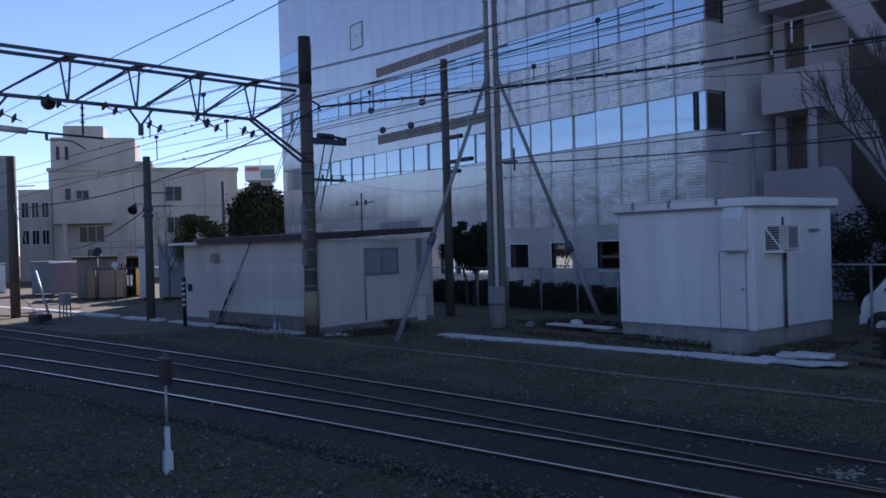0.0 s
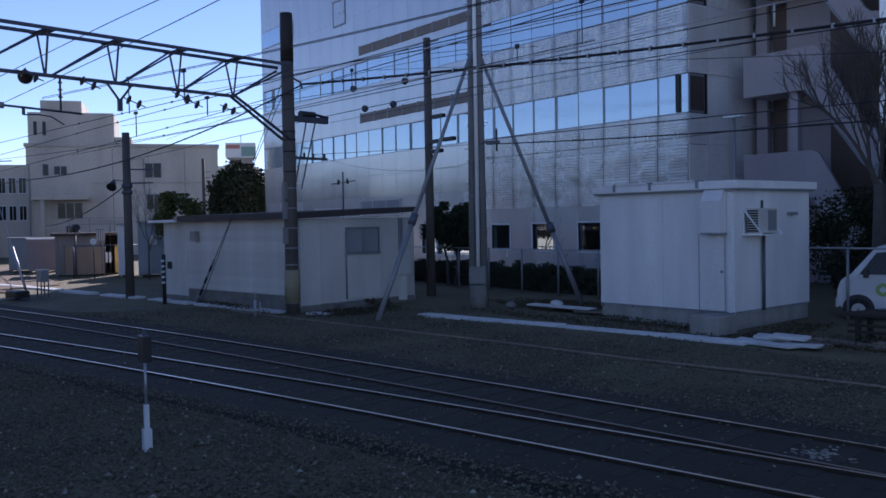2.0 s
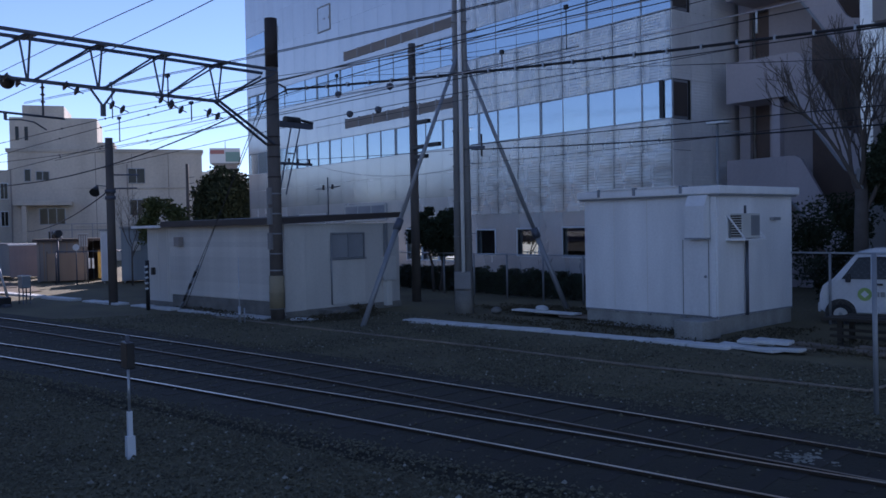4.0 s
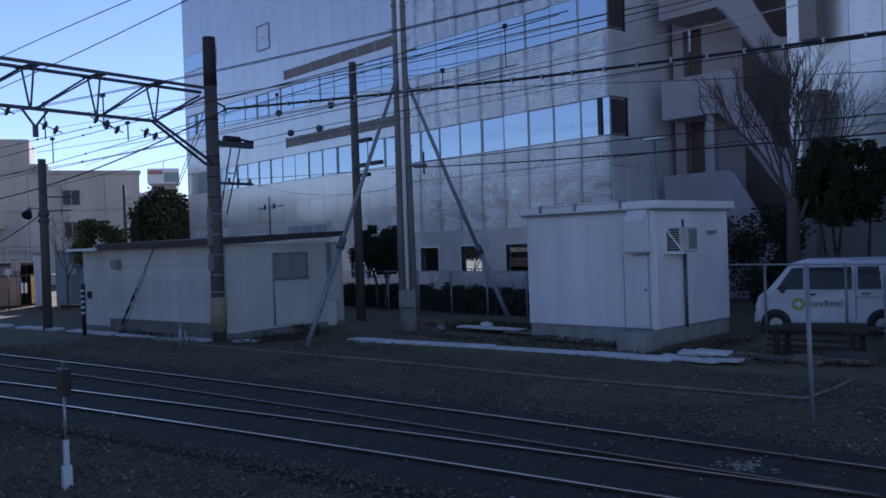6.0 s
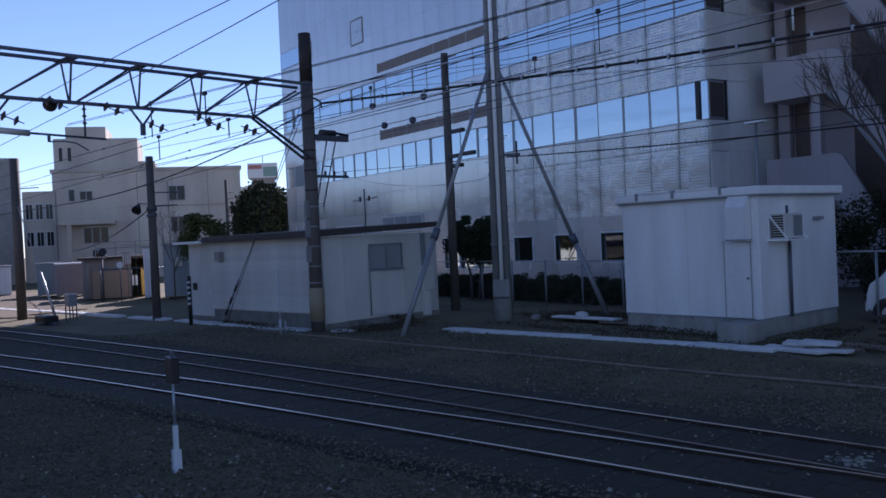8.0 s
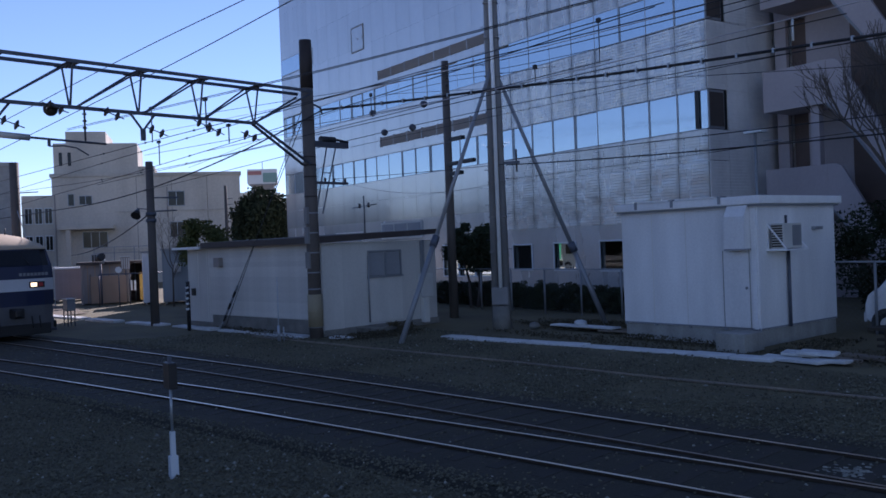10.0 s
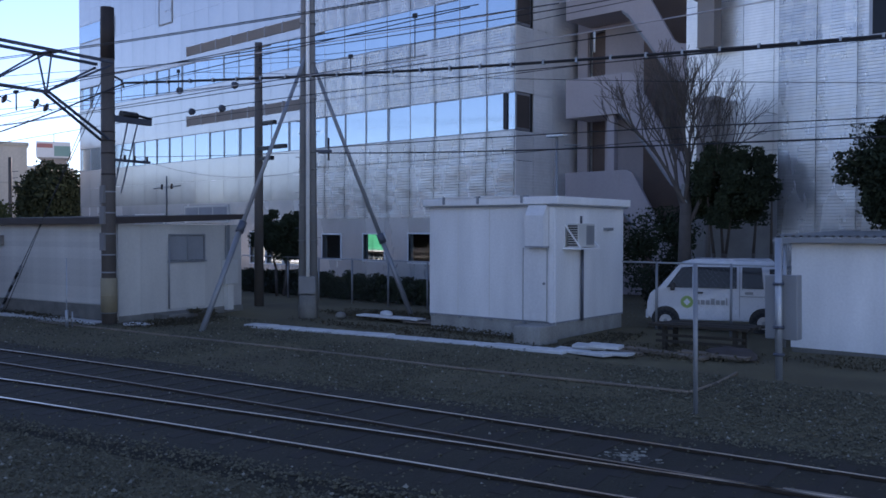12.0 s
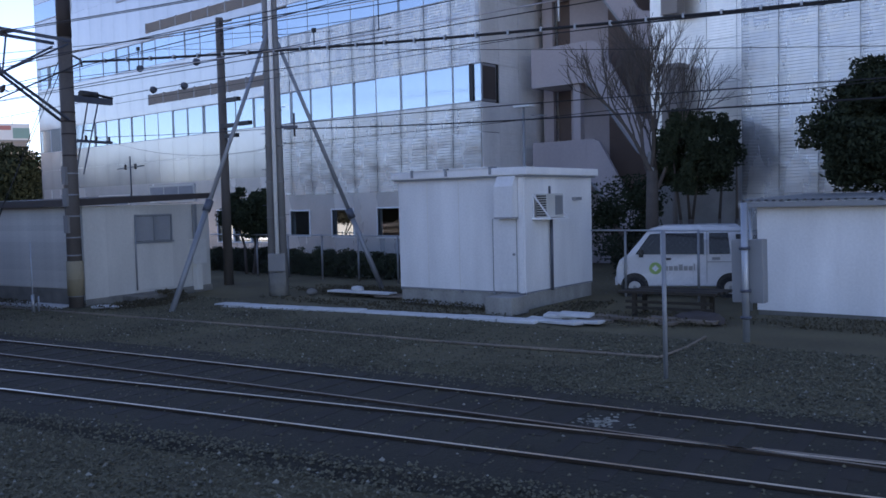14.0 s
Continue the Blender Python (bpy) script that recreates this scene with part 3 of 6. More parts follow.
    # low roller vents near the hut roof
    for x0, x1, z0, z1 in ((-52.6, -49.0, 3.0, 3.72), (-46.6, -42.0, 3.15, 4.15)):
        bm = bmesh.new()
        box(bm, x0, x1, FY - 0.08, FY - 0.002, z0, z1)
        w = part("window", bm, M["ac"], b, "low office window with blinds")
        k = 3
        for i in range(k):
            a = x0 + 0.1 + i * (x1 - x0 - 0.1) / k
            part_box("pane", (a, a + (x1 - x0 - 0.1) / k - 0.12, FY - 0.1, FY - 0.081, z0 + 0.1, z1 - 0.1), M["curtain"], w)
    part_rod("rain_pipe", (SPLIT_X + 0.3, FY - 0.1, 0.0), (SPLIT_X + 0.3, FY - 0.1, 5.6), 0.06, M["joint"], b)
    # window turning the corner on each band
    for z0, z1 in BANDS:
        bm = bmesh.new()
        box(bm, RIGHT_X - 0.09, RIGHT_X + 0.02, FY + 0.05, FY + 1.0, z0 + 0.02, z1 - 0.02)
        w = part("window", bm, M["mullion"], b, "dark corner window return")
        part_box("pane", (RIGHT_X + 0.021, RIGHT_X + 0.04, FY + 0.12, FY + 0.95, z0 + 0.12, z1 - 0.12), M["roof"], w)
        if z0 < 8:
            part_box("blind", (RIGHT_X - 0.56, RIGHT_X - 0.4, FY - 0.06, FY - 0.02, z0 + 0.05, z1 - 0.02), M["black"], w)


DOOR_X = -20.5


def return_wall():
    """Ribbed flank of the main block in the stair recess, and the recess itself."""
    b = thing("stair_tower", pose(0, 0, 0), "recessed outdoor concrete stair tower with solid parapets", "staircase")
    q = pose(RIGHT_X, FY, 0, 0, 0, 90)
    levels = [0.0, 3.0, 5.6, BANDS[0][0], BANDS[0][1], BANDS[1][0], BANDS[1][1], 15.6, 18.6, 21.6, 24.4, TOP_Z]
    for z0, z1 in zip(levels, levels[1:]):
        for y0, y1 in ((0.02, 1.22), (1.22, 2.6), (2.6, 3.9)):
            if (z0, z1) in BANDS and y0 < 1:
                continue
            bm = bmesh.new()
            rib_panel(bm, y0 + 0.01, y1 - 0.01, -0.02, z0 + 0.01, z1 - 0.01)
            bmesh.ops.transform(bm, matrix=q, verts=bm.verts)
            part("panel", bm, M["flank"], b)
    back = 33.6
    part_box("recess_wall", (RIGHT_X, BLOCK_X, back, back + 0.3, 0, TOP_Z), M["white"], b)
    part_box("flank", (RIGHT_X - 0.09, RIGHT_X - 0.03, FY + 1.3, back, 0, TOP_Z), M["clad_side"], b)
    # back wall of the landings with a door opening on each floor, red-brown tile beyond it
    bm = bmesh.new()
    holed(bm, RIGHT_X + 0.1, -18.3, 0, 19.0, [(DOOR_X - 0.55, DOOR_X + 0.35, z, z + 3.7) for z in (3.8, 7.7, 11.8)], 32.4, 32.6)
    part("back_wall", bm, M["stair"], b, "mauve-grey landing wall with doorways")
    # dark sheet behind each opening gives it the shade of an interior
    for z in (3.8, 7.7, 11.8):
        part_box("doorway", (DOOR_X - 0.6, DOOR_X + 0.4, 32.9, 33.0, z, z + 3.75), M["brown_wall"], b, "dark sheet for the shade inside the landing opening")
    part_box("brown_wall", (-18.29, -15.41, 32.4, 32.7, 0, 19.0), M["brown_wall"], b, "red-brown tiled wall")
    # pale ribbed wall set back beside the wing
    for z0, z1 in zip(levels, levels[1:]):
        for x0 in (-15.4, -14.285, -13.17, -12.055):
            bm = bmesh.new()
            rib_panel(bm, x0 + 0.008, x0 + 1.107, 30.45, z0 + 0.006, z1 - 0.006, 0.105, 0.014)
            part("panel", bm, M["clad_side"], b)
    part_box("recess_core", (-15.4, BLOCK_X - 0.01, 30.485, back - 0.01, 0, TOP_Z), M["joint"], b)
    x0, x1, yf, yb = -20.9, -18.25, 30.5, 32.4
    for i, z in enumerate((3.75, 7.65, 11.75, 15.8)):
        part_box("landing", (x0, x1, yf + 0.16, yb, z - 0.18, z), M["stair"], b, w=0.01)
        part_box("parapet", (x0, x1, yf, yf + 0.15, z - 0.2, z + 1.42), M["stair"], b, w=0.015)
        # sloping flight with its solid parapet and level foot, going down to the brown wall
        bm = bmesh.new()
        xe, ze, zt, zb = -15.42, z - 2.85, z + 1.42, z - 0.2
        prism(bm, [(x1 + 0.002, zt), (-17.95, zt), (-17.7, zt - 0.12), (-15.96, zt - 3.1), (-15.75, zt - 3.28), (xe, zt - 3.34), (xe, zb - 3.05), (-15.75, zb - 3.0), (-15.98, zb - 2.84), (-17.95, zb - 0.18), (-18.2, zb), (x1 + 0.002, zb)], yf, yf + 0.15)
        part("parapet", bm, M["stair"], b, "sloping stair parapet")
        bm = bmesh.new()
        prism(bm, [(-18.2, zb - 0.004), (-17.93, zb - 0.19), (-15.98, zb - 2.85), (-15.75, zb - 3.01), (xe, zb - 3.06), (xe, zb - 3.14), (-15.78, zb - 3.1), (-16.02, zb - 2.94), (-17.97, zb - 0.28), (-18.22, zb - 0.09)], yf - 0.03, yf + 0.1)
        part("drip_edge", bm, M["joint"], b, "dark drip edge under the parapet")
        for k in range(15):
            xs = x1 + (-15.98 - x1) * k / 15
            zs = z + (ze - z) * (k + 1) / 15
            part_box("step", (xs, xs + (-15.98 - x1) / 15 - 0.001, yf + 0.16, yf + 1.2, zs - 0.1, zs), M["stair"], b)
        part_box("landing", (-15.97, xe, yf + 0.16, yb - 0.01, ze - 0.2, ze), M["stair"], b)
    # plain concrete wall along the foot of the recess
    part_box("lower_wall", (-15.4, BLOCK_X - 0.02, 30.15, 30.42, 0, 4.5), M["concrete"], b, "grey concrete ground-floor wall")
    part_box("column", (-19.0, -18.66, 30.7, 31.0, 0, 7.45), M["stair"], b)
    part_rod("tube_lamp", (-19.75, 30.9, 10.15), (-19.75, 30.9, 11.05), 0.045, M["sign_w"], b)
    # brown exhaust duct on the recess wall
    for z0, z1 in ((4.6, 7.4), (9.36, 11.1)):
        d = part_box("duct", (-14.5, -13.85, 29.5, 30.1, z0, z1), M["louvre"], b, "square brown duct", w=0.02)
        part_box("collar", (-14.62, -13.7, 29.4, 30.14, z1, z1 + 0.16), M["louvre"], d)
    part_rod("duct_stay", (-14.15, 29.8, 0), (-14.15, 29.8, 4.6), 0.09, M["louvre"], b)


def right_block():
    b = thing("office_wing", pose(0, 0, 0), "pale ribbed metal-clad wing of the office building", "building")
    part_box("core", (BLOCK_X + 0.1, 24, FY + 0.1, 44, 0, TOP_Z), M["clad"], b)
    levels = [0.0, 2.8, 5.6, 8.5, 11.2, 14.0, 16.8, 20, 23.5, TOP_Z]
    shared = {}
    x, k = BLOCK_X, 0
    while x < 22:
        for z0, z1 in zip(levels, levels[1:]):
            if z0 not in shared:
                bm = bmesh.new()
                rib_panel(bm, 0.008, 1.2 - 0.008, 0, z0 + 0.006, z1 - 0.006, 0.105, 0.014)
                shared[z0] = part("panel", bm, M["clad_rib"], b)
                shared[z0].matrix_basis = pose(x, FY, 0)
            else:
                o = new("panel", shared[z0].data)
                o.parent, o.matrix_basis = b, pose(x, FY, 0, random.uniform(-0.06, 0.06), 0, random.uniform(-0.08, 0.08))
        x += 1.2
    part_box("joint_backing", (BLOCK_X + 0.05, 22, FY + 0.035, FY + 0.095, 0, TOP_Z), M["joint"], b)
    w = part_box("window", (-8.2, -2.0, FY - 0.07, FY - 0.035, 8.55, 10.2), M["mullion"], b, "brown framed window")
    part_box("pane", (-8.1, -2.1, FY - 0.085, FY - 0.071, 8.65, 10.1), M["tint"], w)


ground()
bounce_platform()
pale_yard()
track_bed()
rails()
main_building()
return_wall()
right_block()


# ---- huts ----
def hut_a():
    """Long low white hut beside the trough."""
    L, D, H = 8.4, 4.85, 2.9
    b = thing("long_hut", pose(-23.95, 12.2, 0, 0, 0, 9.7), "long low white railway hut with dark flat roof edge", "hut")
    bm = bmesh.new()
    wx0, wx1, wz0, wz1 = 1.85, 3.2, 1.78, 2.56
    t = 0.12
    holed(bm, 0, D, 0.22, H, [(wx0, wx1, wz0, wz1)], -t, 0, axis="x")
    part("wall", bm, M["hut_white"], b, "grimy white boarded walls")
    part_box("wall", (-L, -t - 0.001, 0, t, 0.22, H), M["hut_white"], b)
    part_box("wall", (-L, -t - 0.001, D - t, D, 0.22, H), M["hut_white"], b)
    part_box("wall", (-L, -L + t, t + 0.001, D - t - 0.001, 0.22, H), M["hut_white"], b)
    part_box("foundation", (-L - 0.04, 0.04, -0.04, D + 0.04, -0.1, 0.22), M["concrete_dark"], b, "stained concrete footing", w=0.02)
    part_box("foundation", (-6.6, -0.15, -0.055, -0.041, -0.05, 0.5), M["concrete_dark"], b, "stained dado along the wall foot")
    bm = bmesh.new()
    prism(bm, [(-0.35, H + 0.0), (D + 0.02, H + 0.2), (D + 0.02, H + 0.37), (-0.35, H + 0.2)], -L + 1.6, 0.24, axis="x")
    part("roof", bm, M["roof"], b, "dark brown sheet roof with thick edge")
    bm = bmesh.new()
    prism(bm, [(-0.45, H - 0.02), (D + 0.3, H + 0.08), (D + 0.3, H + 0.16), (-0.45, H + 0.07)], -L - 0.35, -L + 1.6, axis="x")
    part("roof", bm, M["white"], b, "pale thin porch roof edge")
    # board joints on the front
    bm = bmesh.new()
    for x in (-L + 0.75, -L + 1.4, -L + 1.55):
        box(bm, x, x + 0.025, -0.012, -0.001, 0.3, H - 0.05)
    part("board_joint", bm, M["cream"], b)
    part_box("corner_pilaster", (-0.14, 0.035, -0.04, 0.75, 0.1, H - 0.02), M["hut_white"], b, "projecting white corner pier", w=0.01)
    bm = bmesh.new()
    for d in ((wx0 - 0.05, wx0, wz0 - 0.05, wz1 + 0.05), (wx1, wx1 + 0.05, wz0 - 0.05, wz1 + 0.05), (wx0, wx1, wz1, wz1 + 0.05), (wx0 + 0.67, wx0 + 0.73, wz0, wz1)):
        box(bm, -0.06, 0.03, d[0], d[1], d[2], d[3])
    box(bm, -0.06, 0.07, wx0 - 0.08, wx1 + 0.08, wz0 - 0.06, wz0)
    w = part("window", bm, M["grey"], b, "grey framed sliding window with drawn blind")
    part_box("pane", (-0.05, -0.035, wx0, wx1, wz0, wz1), M["tint"], w)
    part_box("blind", (-0.02, -0.005, wx0 + 0.01, wx1 - 0.01, wz0 + 0.01, wz1 - 0.01), M["curtain"], w)
    part_rod("drain_pipe", (0.05, 1.78, 0.3), (0.05, 1.78, 2.45), 0.025, M["grey"], b)
    part_box("wall_board", (0.002, 0.022, wx0 - 0.02, wx1 + 0.04, 0.3, wz0 - 0.07), M["hut_white"], b, "off-white board below the window", w=0.004)
    part_box("junction_box", (-0.55, -0.38, -0.16, -0.002, 0.28, 0.46), M["grey"], b, "small grey junction box")
    bm = bmesh.new()
    prism(bm, [(-0.004, 0.0), (-0.022, 0.0), (-0.008, 0.168), (-0.004, 0.168)], -L + 1.6, -0.15, axis="x")
    plank = part("siding_board", bm, M["hut_white"], b)
    plank.matrix_basis = pose(0, 0, 0.52)
    for k in range(1, 14):
        o = new("siding_board", plank.data)
        o.parent, o.matrix_basis = b, pose(0, 0, 0.52 + 0.168 * k)
    part_box("step_slab", (0.06, 0.75, 1.2, 2.9, -0.05, 0.2), M["concrete_dark"], b, "dark stained step slab", w=0.03)
    # meter box, vent hood
    part_box("vent_hood", (-6.2, -5.84, -0.2, -0.002, 2.22, 2.55), M["louvre"], b, "small square vent hood", w=0.02)
    v = part_box("switch_box", (0.002, 0.22, 3.95, 4.5, 0.95, 1.75), M["ac"], b, "pale wall switch box", w=0.015)
    part_box("cable_duct", (0.02, 0.2, 4.05, 4.3, 0.1, 0.94), M["cream"], b)
    part_box("cable_duct", (0.02, 0.12, 4.1, 4.22, 1.76, 2.9), M["grey"], b)
    # tv aerial on the roof
    a = thing("roof_aerial", pose(-25.26, 14.5, 3.1), "thin metal aerial with cross arm on the hut roof", "aerial")
    part_rod("mast", (0, 0, -0.02), (0, 0, 1.35), 0.022, M["steel"], a)
    part_rod("cross_arm", (-0.8, 0, 0.98), (0.8, 0, 1.02), 0.018, M["steel"], a)
    for x in (-0.3, 0.3):
        part_rod("insulator", (x, 0, 0.94), (x, 0, 1.1), 0.04, M["insul"], a)


def hut_b():
    L, D, H = 4.1, 3.6, 3.4
    b = thing("equipment_hut", pose(-12.5, 17.85, 0, 0, 0, 3.5), "white steel equipment hut on a grey concrete plinth", "hut")
    part_box("plinth", (-L + 0.02, -0.02, 0.02, D - 0.02, -0.1, 0.4), M["footing"], b, "stained grey concrete plinth", w=0.02)
    bm = bmesh.new()
    box(bm, -L, 0, 0, D, 0.4, H)
    part("wall", bm, M["white"], b, "white steel panel walls with faint rust streaks")
    bm = bmesh.new()
    for x in (-3.1, -2.05):
        box(bm, x, x + 0.014, -0.006, -0.001, 0.42, H - 0.05)
    part("panel_joint", bm, M["cream"], b)
    bm = bmesh.new()
    box(bm, -L - 0.14, 0.16, -0.16, D + 0.14, H, H + 0.2)
    bevel(bm, 0.025, 2)
    part("roof", bm, M["white"], b, "flat white roof slab with overhang")
    # dark strip stands in for the shade under the overhang
    part_box("roof_shadow_gap", (-L - 0.08, 0.1, -0.1, D + 0.08, H - 0.05, H - 0.002), M["joint"], b)
    for x in (-3.5, -2.35, -0.95):
        k = part_box("roof_clip", (x, x + 0.07, -0.19, 0.1, H + 0.04, H + 0.24), M["joint"], b)
    bm = bmesh.new()
    box(bm, -3.4, -2.4, -0.19, -0.14, H + 0.2, H + 0.24)
    box(bm, -2.2, -1.0, -0.19, -0.14, H + 0.2, H + 0.24)
    part("gutter_rail", bm, M["white"], b)
    bm = bmesh.new()
    prism(bm, [(-0.27, 2.35), (-0.27, 3.12), (-0.12, H - 0.02), (-0.002, H - 0.02), (-0.002, 2.35)], -0.74, -0.2, axis="x")
    part("air_hood", bm, M["white"], b, "white sloping ventilation hood")
    part_box("hood_rim", (-0.75, -0.19, -0.28, -0.01, 2.31, 2.348), M["joint"], b)
    d = part_box("door", (-0.95, -0.25, -0.03, -0.003, 0.45, 2.28), M["white"], b, "white flush steel door", w=0.008)
    part_rod("handle", (-0.32, -0.06, 1.4), (-0.32, -0.031, 1.4), 0.035, M["grey"], d)
    for x in (-0.965, -0.25):
        part_box("door_seam", (x, x + 0.009, -0.034, -0.002, 0.44, 2.3), M["concrete"], b)
    part_box("sill_strip", (-L + 0.01, -0.01, -0.014, -0.001, 0.405, 0.44), M["joint"], b, "dark drip strip along the wall foot")
    part_box("sill_strip", (0.001, 0.014, 0.01, D - 0.01, 0.405, 0.44), M["joint"], b)
    part_box("hinge_post", (-0.16, -0.05, -0.035, -0.003, 0.42, H - 0.06), M["white"], b)
    for x in (-L, -L + 1.0, -2.05, -1.0, -0.2):
        part_box("anchor_bolt", (x + 0.03, x + 0.1, -0.03, 0.019, 0.36, 0.409), M["grey"], b)
    # outdoor unit on a bracket at the end wall
    u = thing("air_conditioner", b.matrix_world @ pose(0.0, 0.84, 2.3), "ivory outdoor air conditioning unit on a wall bracket", "air conditioner")
    bm = bmesh.new()
    box(bm, 0.08, 0.4, -0.42, 0.42, 0.02, 0.62)
    bevel(bm, 0.02)
    part("casing", bm, M["ac"], u)
    part_box("fan_grille", (0.401, 0.415, -0.02, 0.36, 0.08, 0.57), M["grey"], u, "dark fan grille")
    bm = bmesh.new()
    for i in range(9):
        box(bm, 0.1, 0.38, -0.436, -0.421, 0.06 + i * 0.06, 0.095 + i * 0.06)
    part("side_louvre", bm, M["black"], u)
    for y in (-0.46, 0.46):
        bm = bmesh.new()
        rod(bm, (0.02, y, 0.6), (0.5, y, 0.0), 0.022, seg=6)
        rod(bm, (0.0, y, 0.0), (0.52, y, 0.0), 0.022, seg=6)
        rod(bm, (0.02, y, -0.02), (0.02, y, 0.62), 0.022, seg=6)
        part("bracket", bm, M["white"], u, "white steel bracket")
    part_box("tray", (0.0, 0.52, -0.5, 0.5, -0.03, 0.0), M["white"], u)
    part_rod("drain_pipe", (0.07, 0.36, -1.9), (0.07, 0.36, -0.03), 0.04, M["steel"], u, "dark insulated pipe")
    part_rod("pipe_elbow", (0.03, 0.36, 0.62), (0.03, 0.36, 0.82), 0.03, M["steel"], u)
    part_box("vent_cap", (0.0, 0.12, 2.45, 2.8, 2.74, 2.82), M["grey"], b, "small grey vent cap")
    s = tagged(ob_from("concrete_block", (lambda q: (box(q, -0.38, 0.38, -0.4, 0.4, 0, 0.44), bevel(q, 0.02), q)[2])(bmesh.new()), M["footing"]), "rough grey concrete step block at the hut corner", "block")
    s.matrix_world = pose(-12.5, 17.02, 0.0, 0, 0, 3)


def hut_c():
    b = thing("store_shed", pose(-7.43, 19.9, 0, 0, 0, 2), "white rendered store shed with corrugated roof", "shed")
    part_box("footing", (0.02, 9.46, 0.02, 3.88, -0.1, 0.1), M["concrete_dark"], b)
    part_box("wall", (0, 9.48, 0, 3.9, 0.1, 2.55), M["white"], b, "smooth white wall")
    bm = bmesh.new()
    line = [(-0.3 + i * 0.168 + dx, 2.62 + dz) for i in range(60) for dx, dz in ((0, 0), (0.06, 0), (0.09, 0.04), (0.145, 0.04))]
    prism(bm, line + [(x, z - 0.015) for x, z in reversed(line)], -0.35, 4.2)
    bmesh.ops.rotate(bm, cent=(0, -0.35, 2.6), matrix=Matrix.Rotation(radians(1.2), 3, "X"), verts=bm.verts)
    part("roof", bm, M["grey"], b, "grey corrugated sheet roof")
    part_box("fascia", (-0.32, 9.8, -0.33, -0.28, 2.48, 2.59), M["grey"], b)
    part_box("soffit", (-0.3, 9.8, -0.275, -0.002, 2.5, 2.54), M["roof"], b)
    part_rod("down_pipe", (-0.08, -0.2, 0.1), (-0.08, -0.2, 2.45), 0.04, M["galv"], b)


# ---- poles, gantry ----
def concrete_column(parent, h, r0, r1, straps=()):
    part_rod("pole", (0, 0, -0.3), (0, 0, h - 1.45), r0, M["pole"], parent, r1=r1 + 0.01, seg=18)
    part_rod("cap", (0, 0, h - 1.45), (0, 0, h), r1 + 0.02, M["pole_dark"], parent, "dark rusty steel cap", r1=r1 + 0.01, seg=18)
    for z in straps:
        part_rod("strap", (0, 0, z), (0, 0, z + 0.04), r0 + 0.012 - (r0 - r1) * z / h, M["grey" if z < 4 else "pole_dark"], parent, seg=18)


def string_insulator(parent, p, q, n=2, r=0.09):
    bm = bmesh.new()
    p, q = Vector(p), Vector(q)
    rod(bm, p, q, 0.014, seg=6)
    for i in range(n):
        a = p.lerp(q, (i + 0.6) / (n + 0.2))
        d = (q - p).normalized() * 0.035
        rod(bm, a - d * 1.3, a - d * 0.3, r * 0.45, r, seg=12)
        rod(bm, a - d * 0.3, a, r, r * 0.92, seg=12)
        rod(bm, a, a + d * 1.2, r * 0.6, r * 0.3, seg=12)
    return part("insulator", bm, M["insul"], parent, "brown disc insulator string")


